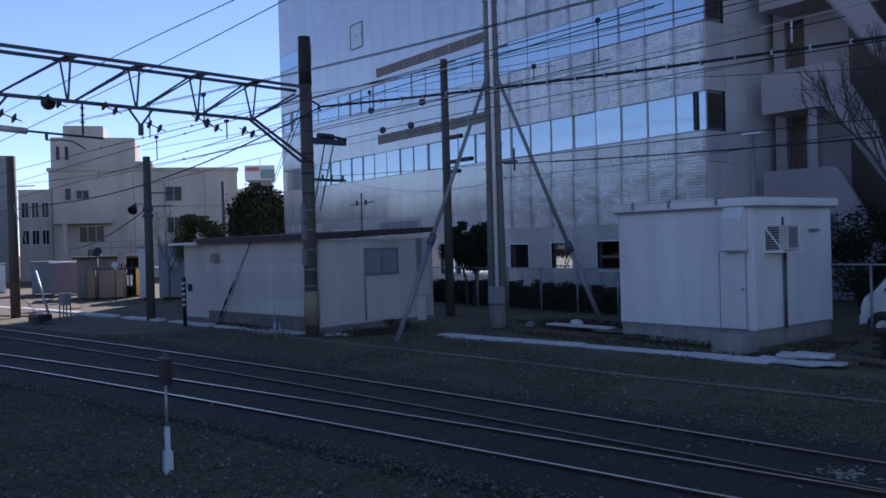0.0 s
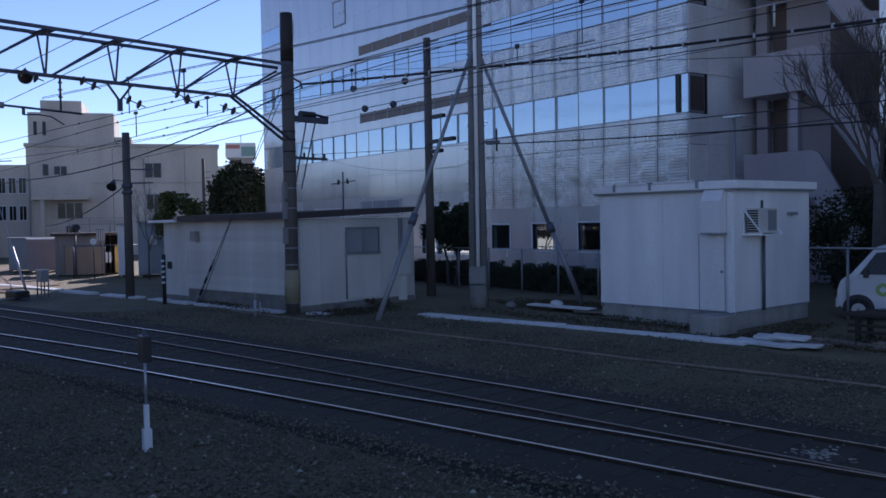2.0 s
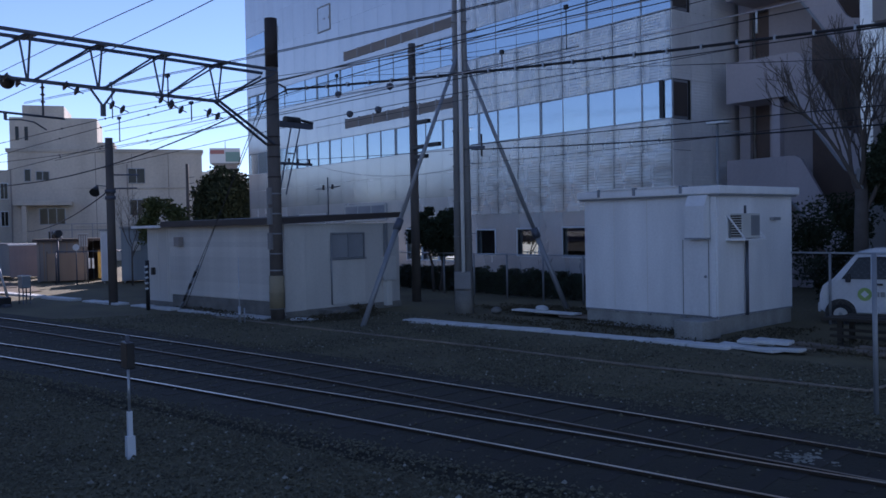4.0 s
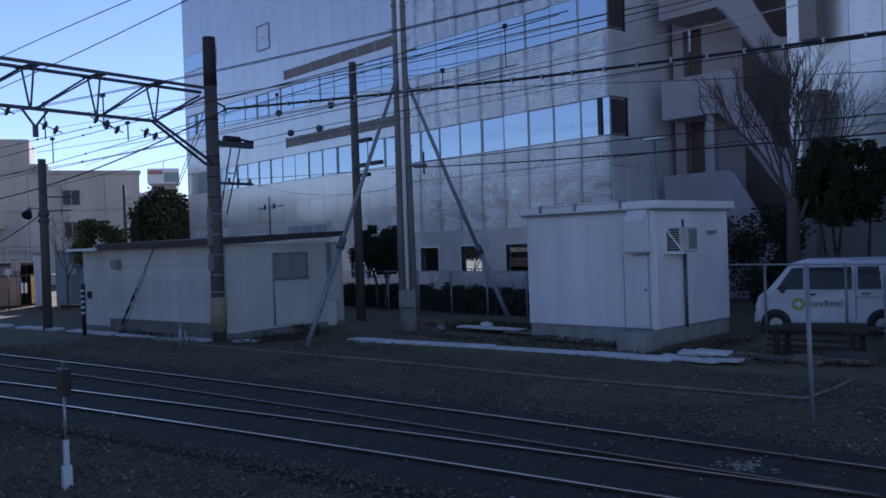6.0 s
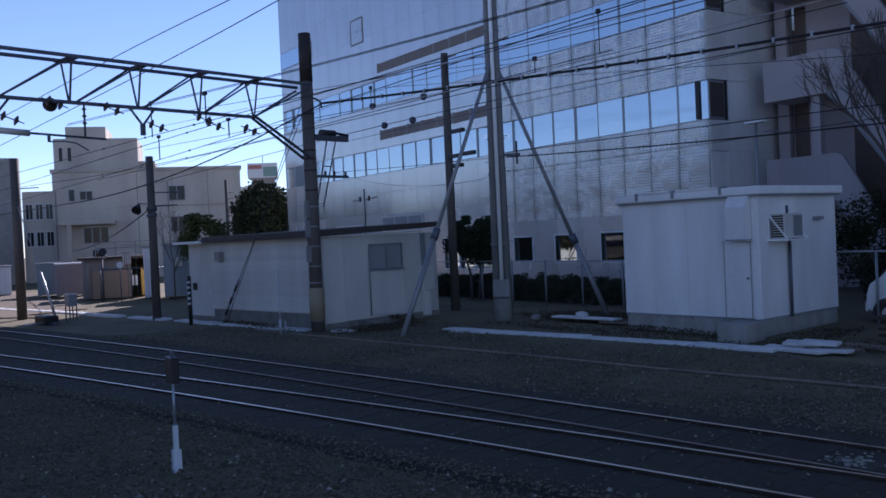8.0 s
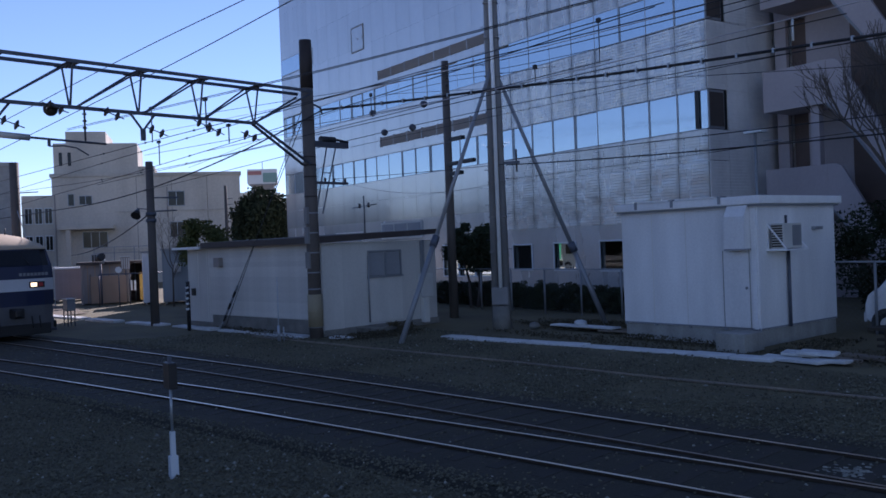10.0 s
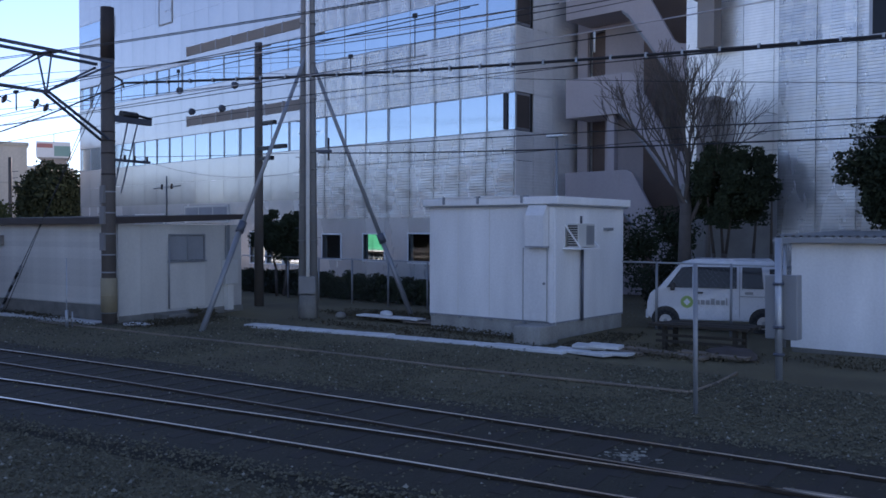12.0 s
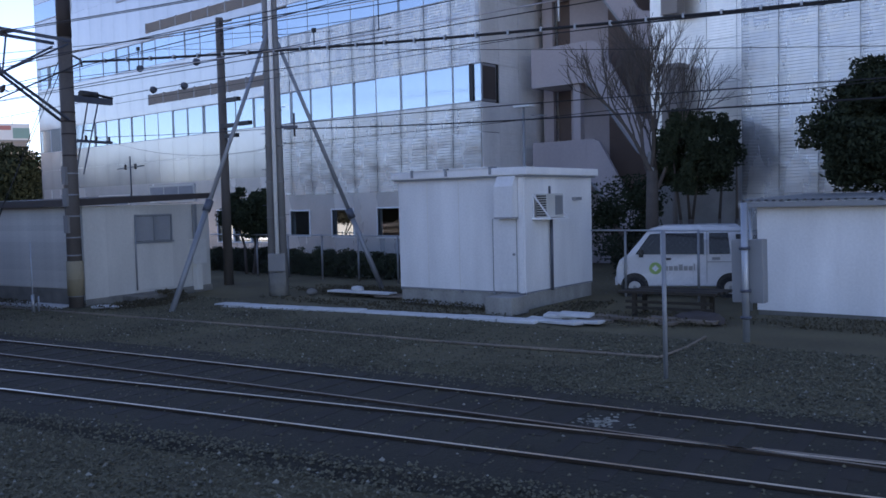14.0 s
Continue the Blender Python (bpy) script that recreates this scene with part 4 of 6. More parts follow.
def gantry():
    g = thing("catenary_gantry", pose(-23.74, 11.8, 0, 0, 0, -78.4), "blue-grey steel lattice gantry on concrete columns spanning the tracks", "gantry")
    concrete_column(g, 9.05, 0.205, 0.175, (0.35, 1.5, 2.0, 2.6, 3.2, 3.8, 4.3, 4.9, 5.25, 5.5, 6.6))
    bm = bmesh.new()
    rod(bm, (0, 0, 0.38), (0, 0, 1.36), 0.23, seg=18)
    rod(bm, (0, 0, 0.84), (0, 0, 0.87), 0.238, seg=18)
    part("sleeve", bm, M["yellow"], g, "faded yellow guard sleeve")
    for z in (2.15, 2.9, 3.5):
        part_box("cable_tray", (0.17, 0.24, -0.09, 0.09, z, z + 0.5), M["pole_grey"], g, "grey cable cover on the column")
    span = 17.0
    part_rod("pole", (span, 0, -0.3), (span, 0, 9.0), 0.2, M["pole"], g, r1=0.17, seg=16)
    zu, zl = 7.46, 6.4
    for s in (-0.34, 0.34):
        part_box("top_chord", (0.1, span - 0.1, s - 0.035, s + 0.035, zu - 0.04, zu + 0.04), M["steel"], g)
        part_rod("knee_brace", (1.95, s * 0.3, zl), (0.12, s * 0.5, 5.3), 0.042, M["steel"], g, seg=6)
        part_rod("diagonal", (1.95, 0, zl), (0.15, s, zu - 0.1), 0.03, M["steel"], g, seg=6)
    part_box("bottom_chord", (1.9, span - 2, -0.05, 0.05, zl - 0.04, zl + 0.04), M["steel"], g)
    nodes = [1.97 + 1.76 * i for i in range(8)]
    for i, u in enumerate(nodes):
        part_box("gusset", (u - 0.15, u + 0.15, -0.375, 0.375, zu - 0.055, zu - 0.041), M["steel"], g)
        for s in (-0.3, 0.3):
            part_rod("upright", (u, s, zu - 0.05), (u - 0.03, s * 0.1, zl + 0.02), 0.028, M["steel"], g, seg=6)
            if i + 1 < len(nodes):
                part_rod("diagonal", (u + 0.05, s, zu - 0.05), (nodes[i + 1] - 0.2, s * 0.15, zl + 0.02), 0.026, M["steel"], g, seg=6)
    # drop brackets and insulators under the beam
    for u in (5.35, 8.95):
        bm = bmesh.new()
        rod(bm, (u - 0.35, 0, zl), (u, 0, 5.95), 0.03, seg=6)
        rod(bm, (u + 0.35, 0, zl), (u, 0, 5.95), 0.03, seg=6)
        box(bm, u - 0.05, u + 0.05, -0.05, 0.05, 5.7, 6.0)
        d = part("drop_bracket", bm, M["steel"], g)
    for u, w, z in ((4.95, 0.0, 5.92), (6.2, 0.1, 6.26), (3.55, 0.0, 6.2), (3.3, 0.1, 6.05), (8.6, 0.0, 5.88), (2.0, -0.1, 6.0), (7.6, 0.1, 6.3)):
        string_insulator(g, (u + 0.32, w, z + 0.14), (u - 0.3, w, z - 0.06), 2, 0.125)
    bm = bmesh.new()
    bmesh.ops.create_uvsphere(bm, u_segments=16, v_segments=10, radius=0.17)
    bmesh.ops.scale(bm, vec=(1, 1, 1.0), verts=bm.verts)
    bmesh.ops.translate(bm, vec=(7.58, -0.25, 6.35), verts=bm.verts)
    part("tension_weight", bm, M["pole_dark"], g, "dark round balance weight")
    # registration arm with its hanger
    a = part_rod("hanger", (6.87, 0, zl), (6.87, 0, 5.6), 0.025, M["steel"], g)
    string_insulator(g, (6.87, 0, 6.35), (6.87, 0, 5.8), 3, 0.06)
    part_rod("registration_arm", (8.75, 0, 5.62), (6.35, 0, 5.55), 0.028, M["steel"], g)
    part_rod("arm_insulator", (8.9, 0, 5.63), (8.2, 0, 5.6), 0.075, M["ac"], g, "pale ribbed arm insulator")
    bm = bmesh.new()
    pts = [(7.75, 0, 5.3 + 0.12), (7.4, 0, 5.45), (7.1, 0, 5.42), (6.8, 0, 5.25)]
    for p, q in zip(pts, pts[1:]):
        rod(bm, p, q, 0.018, seg=6)
    rod(bm, (7.75, 0, 5.42), (7.75, 0, 5.6), 0.04, seg=6)
    part("steady_arm", bm, M["steel"], g)
    # switch platform on the far side of the column
    p = part_box("switch_arm", (-1.5, -0.15, -0.08, 0.08, 5.85, 6.02), M["steel"], g, "black line switch on an arm")
    part_rod("switch_body", (-1.0, 0, 6.08), (-0.45, 0, 6.08), 0.11, M["black"], p)
    part_rod("switch_contact", (-1.55, 0, 6.05), (-0.9, 0, 6.12), 0.04, M["black"], p)
    for u0, u1 in ((-0.95, -0.35), (-0.6, -0.1)):
        part_rod("ladder_rail", (u0, 0.1, 5.85), (u1, 0.1, 3.8), 0.022, M["steel"], g, seg=6)
    part_rod("ladder_rung", (-0.72, 0.1, 5.05), (-0.42, 0.1, 5.05), 0.018, M["steel"], g, seg=6)
    part_box("lower_arm", (-1.4, -0.1, 0.06, 0.12, 4.7, 4.78), M["steel"], g)
    for u in (-1.3, -0.85, -0.5):
        part_rod("pin_insulator", (u, 0.09, 4.78), (u, 0.09, 4.9), 0.035, M["insul"], g)
    bm = bmesh.new()
    for p, q in (((-0.18, 0, 7.15), (-0.5, 0, 7.05)), ((-0.5, 0, 7.05), (-0.55, 0, 6.85))):
        rod(bm, p, q, 0.03, seg=6)
    part("cable_hook", bm, M["steel"], g)


def simple_pole(name, x, y, h, r0, r1, label, lean=(0, 0), material="pole"):
    b = thing(name, pose(x, y, 0, lean[0], lean[1], 0), label, "pole")
    part_rod("pole", (0, 0, -0.3), (0, 0, h), r0, M[material], b, r1=r1, seg=14)
    return b


def twin_mast():
    b = thing("twin_mast", pose(-21.25, 17.02, 0, 0, 0, 38), "tall twin grey concrete mast with white conduit and steel struts", "mast")
    for x in (-0.17, 0.17):
        part_rod("pole", (x, 0, -0.3), (x * 0.55, 0, 15.5), 0.14, M["pole_grey"], b, r1=0.075, seg=14)
    part_rod("conduit", (0.05, -0.235, 1.3), (0.04, -0.16, 15.4), 0.06, M["conduit"], b, "glossy white vertical conduit", seg=12)
    bm = bmesh.new()
    box(bm, -0.27, 0.27, -0.2, 0.18, 0.75, 1.32)
    bevel(bm, 0.05)
    part("clamp_box", bm, M["pole_grey"], b, "grey cable box at the mast foot")
    part_rod("base_collar", (0, 0, -0.1), (0, 0, 0.72), 0.3, M["concrete_dark"], b, r1=0.27, seg=16)
    for z in (2.4, 3.5, 4.6, 5.7, 6.8, 7.9, 9.1, 10.2, 11.4):
        part_box("band", (-0.3 + z * 0.008, 0.3 - z * 0.008, -0.142, 0.142, z, z + 0.035), M["pole_grey"], b)
        for s, dz in ((-1, 0.4), (1, 0.1)):
            edge = 0.29 - 0.009 * (z + dz)
            part_rod("step_bolt", (s * edge, 0, z + dz), (s * (edge + 0.14), 0, z + dz), 0.011, M["steel"], b, seg=6)
    part_box("cross_arm", (0.2, 0.75, -0.04, 0.04, 5.15, 5.23), M["steel"], b)
    part_rod("pin_insulator", (0.65, 0, 4.9), (0.65, 0, 5.6), 0.03, M["insul"], b)
    inv = b.matrix_world.inverted()
    top = inv @ Vector((-21.25, 17.02, 8.3))
    for foot, kink, z in (((-20.38, 12.66, -0.1), 0.35, 0), ((-18.96, 19.37, -0.1), 0.31, 0)):
        f = inv @ Vector(foot)
        k = f.lerp(top, kink)
        s = part_rod("strut", k, top, 0.062, M["grey"], b, "long grey steel strut", r1=0.055, seg=12)
        part_rod("strut_foot", f, k, 0.078, M["grey"], b, "thick strut foot", r1=0.078, seg=12)
        part_rod("coupling", f.lerp(top, kink - 0.02), f.lerp(top, kink + 0.015), 0.115, M["steel"], b, seg=12)


def poles():
    p = simple_pole("utility_pole", -25.75, 18.4, 9.4, 0.17, 0.13, "tall brown concrete utility pole with small arms behind the hut")
    for z, s in ((9.2, 0.5), (8.95, 0.6), (8.75, 0.9), (8.5, 0.9)):
        part_rod("arm", (0, 0, z), (s * 0.55, -s * 0.3, z - 0.05), 0.02, M["steel"], p, seg=6)
        part_rod("pin_insulator", (s * 0.5, -s * 0.28, z - 0.08), (s * 0.5, -s * 0.28, z + 0.06), 0.035, M["insul"], p)
    for z, a in ((6.35, 1.0), (5.5, 0.6), (5.15, 0.8), (5.48, 1.8)):
        part_box("splice_box", (a - 0.05, a + 0.6, -0.35 - a * 0.2, -0.2 - a * 0.2, z, z + 0.13), M["black"], p, "black cable splice box")
        part_rod("arm", (0, 0, z + 0.06), (a, -0.27 - a * 0.2, z + 0.06), 0.015, M["steel"], p, seg=6)
    p = simple_pole("lamp_pole", -33.92, 9.99, 6.35, 0.17, 0.14, "dark brown concrete pole with a yard floodlight")
    part_rod("arm", (0, 0, 4.95), (0.25, 1.0, 4.95), 0.03, M["steel"], p, seg=6)
    part_rod("arm", (0, 0, 4.42), (0.2, 0.95, 4.45), 0.03, M["steel"], p, seg=6)
    part_rod("arm", (0, 0, 4.5), (-0.1, -0.5, 4.55), 0.02, M["steel"], p, seg=6)
    part_rod("floodlight", (-0.1, -0.45, 4.5), (0.12, -0.62, 4.25), 0.06, M["black"], p, "black bell floodlight", r1=0.19, seg=14)
    for z in (4.0, 4.25):
        part_rod("band", (0, 0, z), (0, 0, z + 0.14), 0.2, M["steel"], p, seg=14)
    p = simple_pole("catenary_column", -40.72, 6.29, 6.9, 0.2, 0.19, "brown concrete catenary column on sunlit ground")
    part_rod("stay_wire", (0.1, 0, 5.0), (2.4, 0.9, 0.1), 0.018, M["galv"], p, seg=6)
    part_rod("stay_guard", (1.5, 0.56, 2.0), (2.35, 0.88, 0.15), 0.05, M["galv"], p, "pale stay guard tube")
    part_rod("arm", (0, 0, 5.6), (0.1, 0.9, 5.65), 0.025, M["steel"], p, seg=6)
    p = simple_pole("thin_pole", -56.0, 21.5, 7.2, 0.13, 0.1, "thin dark utility pole beyond the hut")
    for z in (6.3, 5.9, 5.4):
        part_rod("arm", (0, 0, z), (0.1, 0.45, z + 0.05), 0.025, M["steel"], p, seg=6)
    p = simple_pole("yard_lamp", -17.48, 25.0, 6.0, 0.05, 0.045, "thin grey yard lamp with flat head", material="grey")
    part_box("lamp_head", (-0.35, 0.35, -0.15, 0.15, 6.0, 6.1), M["sign_w"], p, "flat pale lamp head", w=0.02)
    part_rod("arm", (0.3, 0, 5.7), (0.9, 0.1, 5.66), 0.02, M["grey"], p, seg=6)
    # slim posts by the track
    p = simple_pole("marker_post", -5.88, 12.02, 2.26, 0.034, 0.034, "slim grey steel post in the ballast", material="grey", lean=(0, -0.6))
    q = simple_pole("sign_post", -6.13, 15.87, 2.62, 0.064, 0.064, "grey steel post carrying a flat control cabinet", material="galv", lean=(0, -0.9))
    bm = bmesh.new()
    box(bm, -0.3, 0.3, 0.1, 0.34, 0.74, 1.93)
    bevel(bm, 0.015)
    part("cabinet", bm, M["grey"], q, "flat grey steel cabinet")
    for z in (0.95, 1.75, 0.45):
        part_rod("clamp", (0, 0, z), (0, 0, z + 0.05), 0.1, M["steel"], q, seg=14)
    p = simple_pole("rod_post", -23.92, 10.66, 1.95, 0.02, 0.012, "thin pale rod standing by the trough", material="galv")
    part_rod("foot", (0, 0, 0), (0, 0, 0.5), 0.045, M["galv"], p)
    part_rod("rod", (0.08, 0.12, 0), (0.08, 0.12, 0.45), 0.02, M["galv"], p)
    # striped warning post
    p = thing("striped_post", pose(-30.35, 10.12, 0), "black and white striped warning post by the trough", "post")
    part_rod("post", (0, 0, -0.2), (0, 0, 1.75), 0.07, M["black"], p, seg=12)
    for i in range(5):
        z = 0.75 + i * 0.19
        bm = bmesh.new()
        rod(bm, (0, 0, z), (0, 0, z + 0.07), 0.073, seg=12)
        bmesh.ops.rotate(bm, cent=(0, 0, z), matrix=Matrix.Rotation(radians(28), 3, "X"), verts=bm.verts)
        part("stripe", bm, M["sign_w"], p)
    part_box("reflector", (0.08, 0.28, 0.1, 0.2, 1.25, 1.5), M["black"], p)
    # two guy wires with a striped guard
    gw = thing("guy_wire", pose(-29.55, 10.95, 0), "guy wires with a black striped guard by the hut", "guy wire")
    top = Vector((-23.74, 11.8, 7.0)) - Vector((-29.55, 10.95, 0))
    part_rod("wire", (0, 0, 0), top, 0.012, M["wire"], gw, seg=6)
    part_rod("wire", (0.15, 0.1, 0), top + Vector((0, 0, 0.4)), 0.012, M["wire"], gw, seg=6)
    for i in range(7):
        part_rod("guard_ring", top * (0.02 + 0.03 * i), top * (0.045 + 0.03 * i), 0.045, M["black" if i % 2 else "grey"], gw, seg=8)


def dwarf_marker():
    b = thing("track_marker", pose(-10.66, 3.29, 0), "slim trackside marker with white foot and dark head", "marker")
    bm = bmesh.new()
    prism(bm, [(-0.054, -0.05), (0.054, -0.05), (0.042, 0.27), (-0.042, 0.27)], -0.05, 0.05)
    part("foot", bm, M["sign_w"], b, "white painted wedge foot")
    part_box("sleeve", (-0.028, 0.028, -0.028, 0.028, 0.27, 0.57), M["sign_w"], b)
    part_rod("stem", (0, 0, 0.57), (0, 0, 1.1), 0.017, M["galv"], b)
    bm = bmesh.new()
    box(bm, -0.125, 0.125, -0.05, 0.05, 1.1, 1.42)
    bevel(bm, 0.012)
    part("head", bm, M["black"], b, "dark narrow head")
    part_box("head_cap", (-0.02, 0.02, -0.02, 0.02, 1.42, 1.5), M["steel"], b)


# ---- wires ----
def wire(p, q, sag, r, material, clips=0, before=14.0, after=10.0):
    """A sagging wire from p to q that runs on straight for some metres before and after."""
    p, q = Vector(p), Vector(q)
    n = max(6, int((q - p).length / 1.2))
    bm = bmesh.new()
    pts = [p.lerp(q, i / n) - Vector((0, 0, 4 * sag * (i / n) * (1 - i / n))) for i in range(n + 1)]
    if before:
        pts.insert(0, pts[0] + (pts[0] - pts[1]).normalized() * before)
    if after:
        pts.append(pts[-1] + (pts[-1] - pts[-2]).normalized() * after)
    for a, b in zip(pts, pts[1:]):
        rod(bm, a, b, r, seg=6, cap=False)
    ob = tagged(ob_from("overhead_wire", bm, M[material]), "thin dark overhead wire" if r < 0.018 else "thick dark overhead cable", "wire", "overhead wires")
    if clips:
        for i in range(1, clips):
            a = p.lerp(q, i / clips) - Vector((0, 0, 4 * sag * (i / clips) * (1 - i / clips)))
            bm = bmesh.new()
            k = 1.0 if r > 0.03 else 0.5
            box(bm, -0.022, 0.022, -0.042 * k, 0.042 * k, -0.05 * k, 0.055 * k, m=Matrix.Translation(a))
            part("clip", bm, M["galv" if k == 1.0 else "wire"], ob)
    return ob


def wires():
    wire((-27.62, 6.70, 8.40), (-21.36, 7.77, 8.65), -0.02, 0.012, "wire")
    wire((-25.22, 7.11, 7.67), (-18.91, 8.19, 8.14), 0.02, 0.012, "wire")
    wire((-24.48, 9.66, 7.48), (-11.15, 11.26, 7.02), 0.04, 0.012, "wire")
    wire((-24.48, 9.66, 7.44), (-11.03, 11.28, 6.99), 0.04, 0.010, "wire")
    wire((-37.68, 16.94, 9.34), (-12.41, 18.46, 8.57), 0.14, 0.014, "wire_bright")
    wire((-34.14, 17.15, 9.36), (-11.95, 18.48, 8.41), 0.20, 0.014, "wire")
    wire((-25.09, 17.89, 8.67), (-14.23, 18.55, 8.28), 0.18, 0.010, "wire", before=0)
    wire((-34.57, 17.33, 8.41), (-21.65, 18.10, 8.22), -0.26, 0.009, "wire", after=2)
    wire((-18.76, 13.35, 6.56), (-6.64, 14.80, 6.70), 0.06, 0.012, "wire_bright")
    wire((-22.56, 11.70, 6.77), (-4.27, 18.11, 6.47), 0.14, 0.034, "wire", 26, before=0)
    wire((-26.47, 13.22, 6.09), (-6.37, 15.64, 6.07), -0.17, 0.011, "wire")
    wire((-26.08, 13.27, 6.55), (-18.64, 14.16, 6.61), -0.00, 0.012, "wire", before=20)
    wire((-26.06, 13.27, 6.90), (-19.76, 14.03, 6.76), 0.01, 0.010, "wire", after=2)
    wire((-20.67, 16.96, 5.09), (-9.44, 17.63, 4.65), 0.05, 0.020, "wire", before=0)
    wire((-20.66, 16.96, 5.23), (-7.29, 17.76, 4.98), -0.03, 0.014, "wire", before=0)
    wire((-20.69, 16.96, 4.65), (-11.75, 17.50, 4.73), 0.02, 0.009, "wire", before=0)
    wire((-30.69, 16.36, 5.49), (-20.67, 16.96, 5.12), 0.03, 0.011, "wire", before=0, after=0)
    wire((-30.69, 16.36, 5.47), (-20.88, 16.95, 4.60), 0.46, 0.007, "wire", before=0, after=0)
    wire((-31.24, 6.48, 5.95), (-17.34, 8.98, 6.09), -0.02, 0.010, "wire", 5)
    wire((-33.86, 7.00, 5.83), (-19.43, 9.60, 6.32), -0.02, 0.010, "wire", 5)
    wire((-35.22, 7.26, 5.29), (-19.96, 10.01, 6.09), 0.05, 0.010, "wire", 5)
    wire((-37.27, 7.69, 5.70), (-21.51, 10.53, 5.83), 0.11, 0.010, "wire", 5)
    wire((-41.29, 8.48, 4.96), (-22.50, 11.67, 6.76), 0.46, 0.022, "wire", 40, after=0)
    wire((-13.19, 15.84, 6.35), (-6.59, 16.17, 6.20), -0.05, 0.008, "wire")
    wire((-11.91, 16.49, 6.26), (-6.86, 16.79, 5.66), 0.01, 0.008, "wire")
    wire((-33.95, 9.95, 4.35), (-58.7, 12.2, 2.9), 0.35, 0.025, "wire", before=0, after=0)
    for p in ((-22.43, 13.71, 6.18), (-21.12, 13.87, 6.17), (-22.97, 13.64, 6.84), (-20.58, 13.93, 6.77)):
        bm = bmesh.new()
        rod(bm, Vector(p) - Vector((0.05, 0, 0)), Vector(p) + Vector((0.05, 0, 0)), 0.105, 0.08, seg=14)
        tagged(ob_from("disc_insulator", bm, M["steel"]), "dark grey disc insulator on an overhead wire", "insulator", "disc insulators")
    for p, d in (((-13.63, 13.96, 6.6), 0.95), ((-15.5, 13.7, 6.5), 0.35), ((-23.0, 13.6, 6.9), 0.5)):
        bm = bmesh.new()
        rod(bm, p, Vector(p) + Vector((0, 0, d)), 0.012, seg=6)
        box(bm, -0.05, 0.05, -0.03, 0.03, d - 0.05, d + 0.05, m=Matrix.Translation(p))
        tagged(ob_from("wire_dropper", bm, M["wire"]), "short vertical dropper between overhead wires", "wire", "wire droppers")
    for x, y, z, d in ((-22.3, 8.1, 6.0, 0.8), (-27.9, 8.55, 5.6, 0.75), (-23.8, 9.3, 5.87, 0.5), (-25.4, 7.6, 6.0, 1.0)):
        bm = bmesh.new()
        rod(bm, (x, y, z), (x, y, z + d), 0.01, seg=6)
        rod(bm, (x + 0.05, y, z), (x + 0.05, y, z + d), 0.01, seg=6)
        box(bm, -0.08, 0.1, -0.04, 0.04, d - 0.04, d + 0.04, m=Matrix.Translation((x, y, z)))
        tagged(ob_from("wire_dropper", bm, M["wire"]), "short vertical dropper between overhead wires", "wire", "wire droppers")


# ---- troughs, fence, loose slabs ----
def troughs():
    """Concrete cable trough lids laid end to end in two runs."""
    t = thing("cable_trough", pose(0, 0, 0), "line of pale concrete cable trough lids on dark soil", "cable trough", kind="structure")
    bm = bmesh.new()
    box(bm, -0.47, 0.47, -0.24, 0.24, -0.1, 0.07)
    bevel(bm, 0.015, 1)
    lid = None
    runs = (((-20.7, 14.45), (-10.9, 16.12), 0.0), ((-24.1, 11.72), (-29.2, 10.88), 0.0), ((-29.5, 10.8), (-40.0, 9.0), 0.4), ((-40.5, 8.9), (-56, 5.3), 0.0))
    for (x0, y0), (x1, y1), miss in runs:
        L = math.hypot(x1 - x0, y1 - y0)
        n = int(L / 0.96)
        a = math.degrees(math.atan2(y1 - y0, x1 - x0))
        for i in range(n):
            if miss and (i % 4 == 3):
                continue
            f = (i + 0.5) / n
            m = pose(x0 + (x1 - x0) * f, y0 + (y1 - y0) * f + 0.12 * math.sin(i * 0.5) * 0.4, random.uniform(-0.01, 0.012), random.uniform(-0.8, 0.8), random.uniform(-0.6, 0.6), a + random.uniform(-1.2, 1.2))
            if lid is None:
                lid = part("lid", bm, M["trough"], t)
                lid.matrix_basis = m
            else:
                o = new("lid", lid.data)
                o.parent, o.matrix_basis = t, m
    bm = bmesh.new()
    box(bm, -0.38, 0.38, -0.19, 0.19, -0.035, 0.035)
    bevel(bm, 0.012, 1)
    slab = bpy.data.meshes.new("loose_slab")
    bm.to_mesh(slab)
    bm.free()
    slab.materials.append(M["trough"])
    for i, (x, y, z, a, b) in enumerate(((-10.9, 16.2, 0.06, 8, 3), (-10.2, 16.05, 0.07, -6, -2), (-10.6, 16.5, 0.15, 16, 3), (-9.85, 16.3, 0.08, 5, -3), (-10.2, 16.45, 0.2, 12, 2), (-23.0, 12.3, 0.05, 25, 0))):
        o = tagged(new("loose_slab", slab), "loose pale concrete slab lying on the soil", "slab", "loose concrete slabs")
        o.matrix_world = pose(x, y, z, b, b * 0.5, a)
    # thin duct pipe on the ground that turns away at its end
    bm = bmesh.new()
    pts = [(-26, 10.7), (-20, 11.55), (-15, 12.3), (-11, 12.73), (-8.4, 13.2), (-6.7, 13.45), (-6.75, 14.6), (-6.95, 15.9)]
    for p, q in zip(pts, pts[1:]):
        rod(bm, (*p, 0.035), (*q, 0.035), 0.03, seg=8)
    tagged(ob_from("ground_pipe", bm, M["timber"]), "thin pale pipe lying along the ballast edge", "pipe")


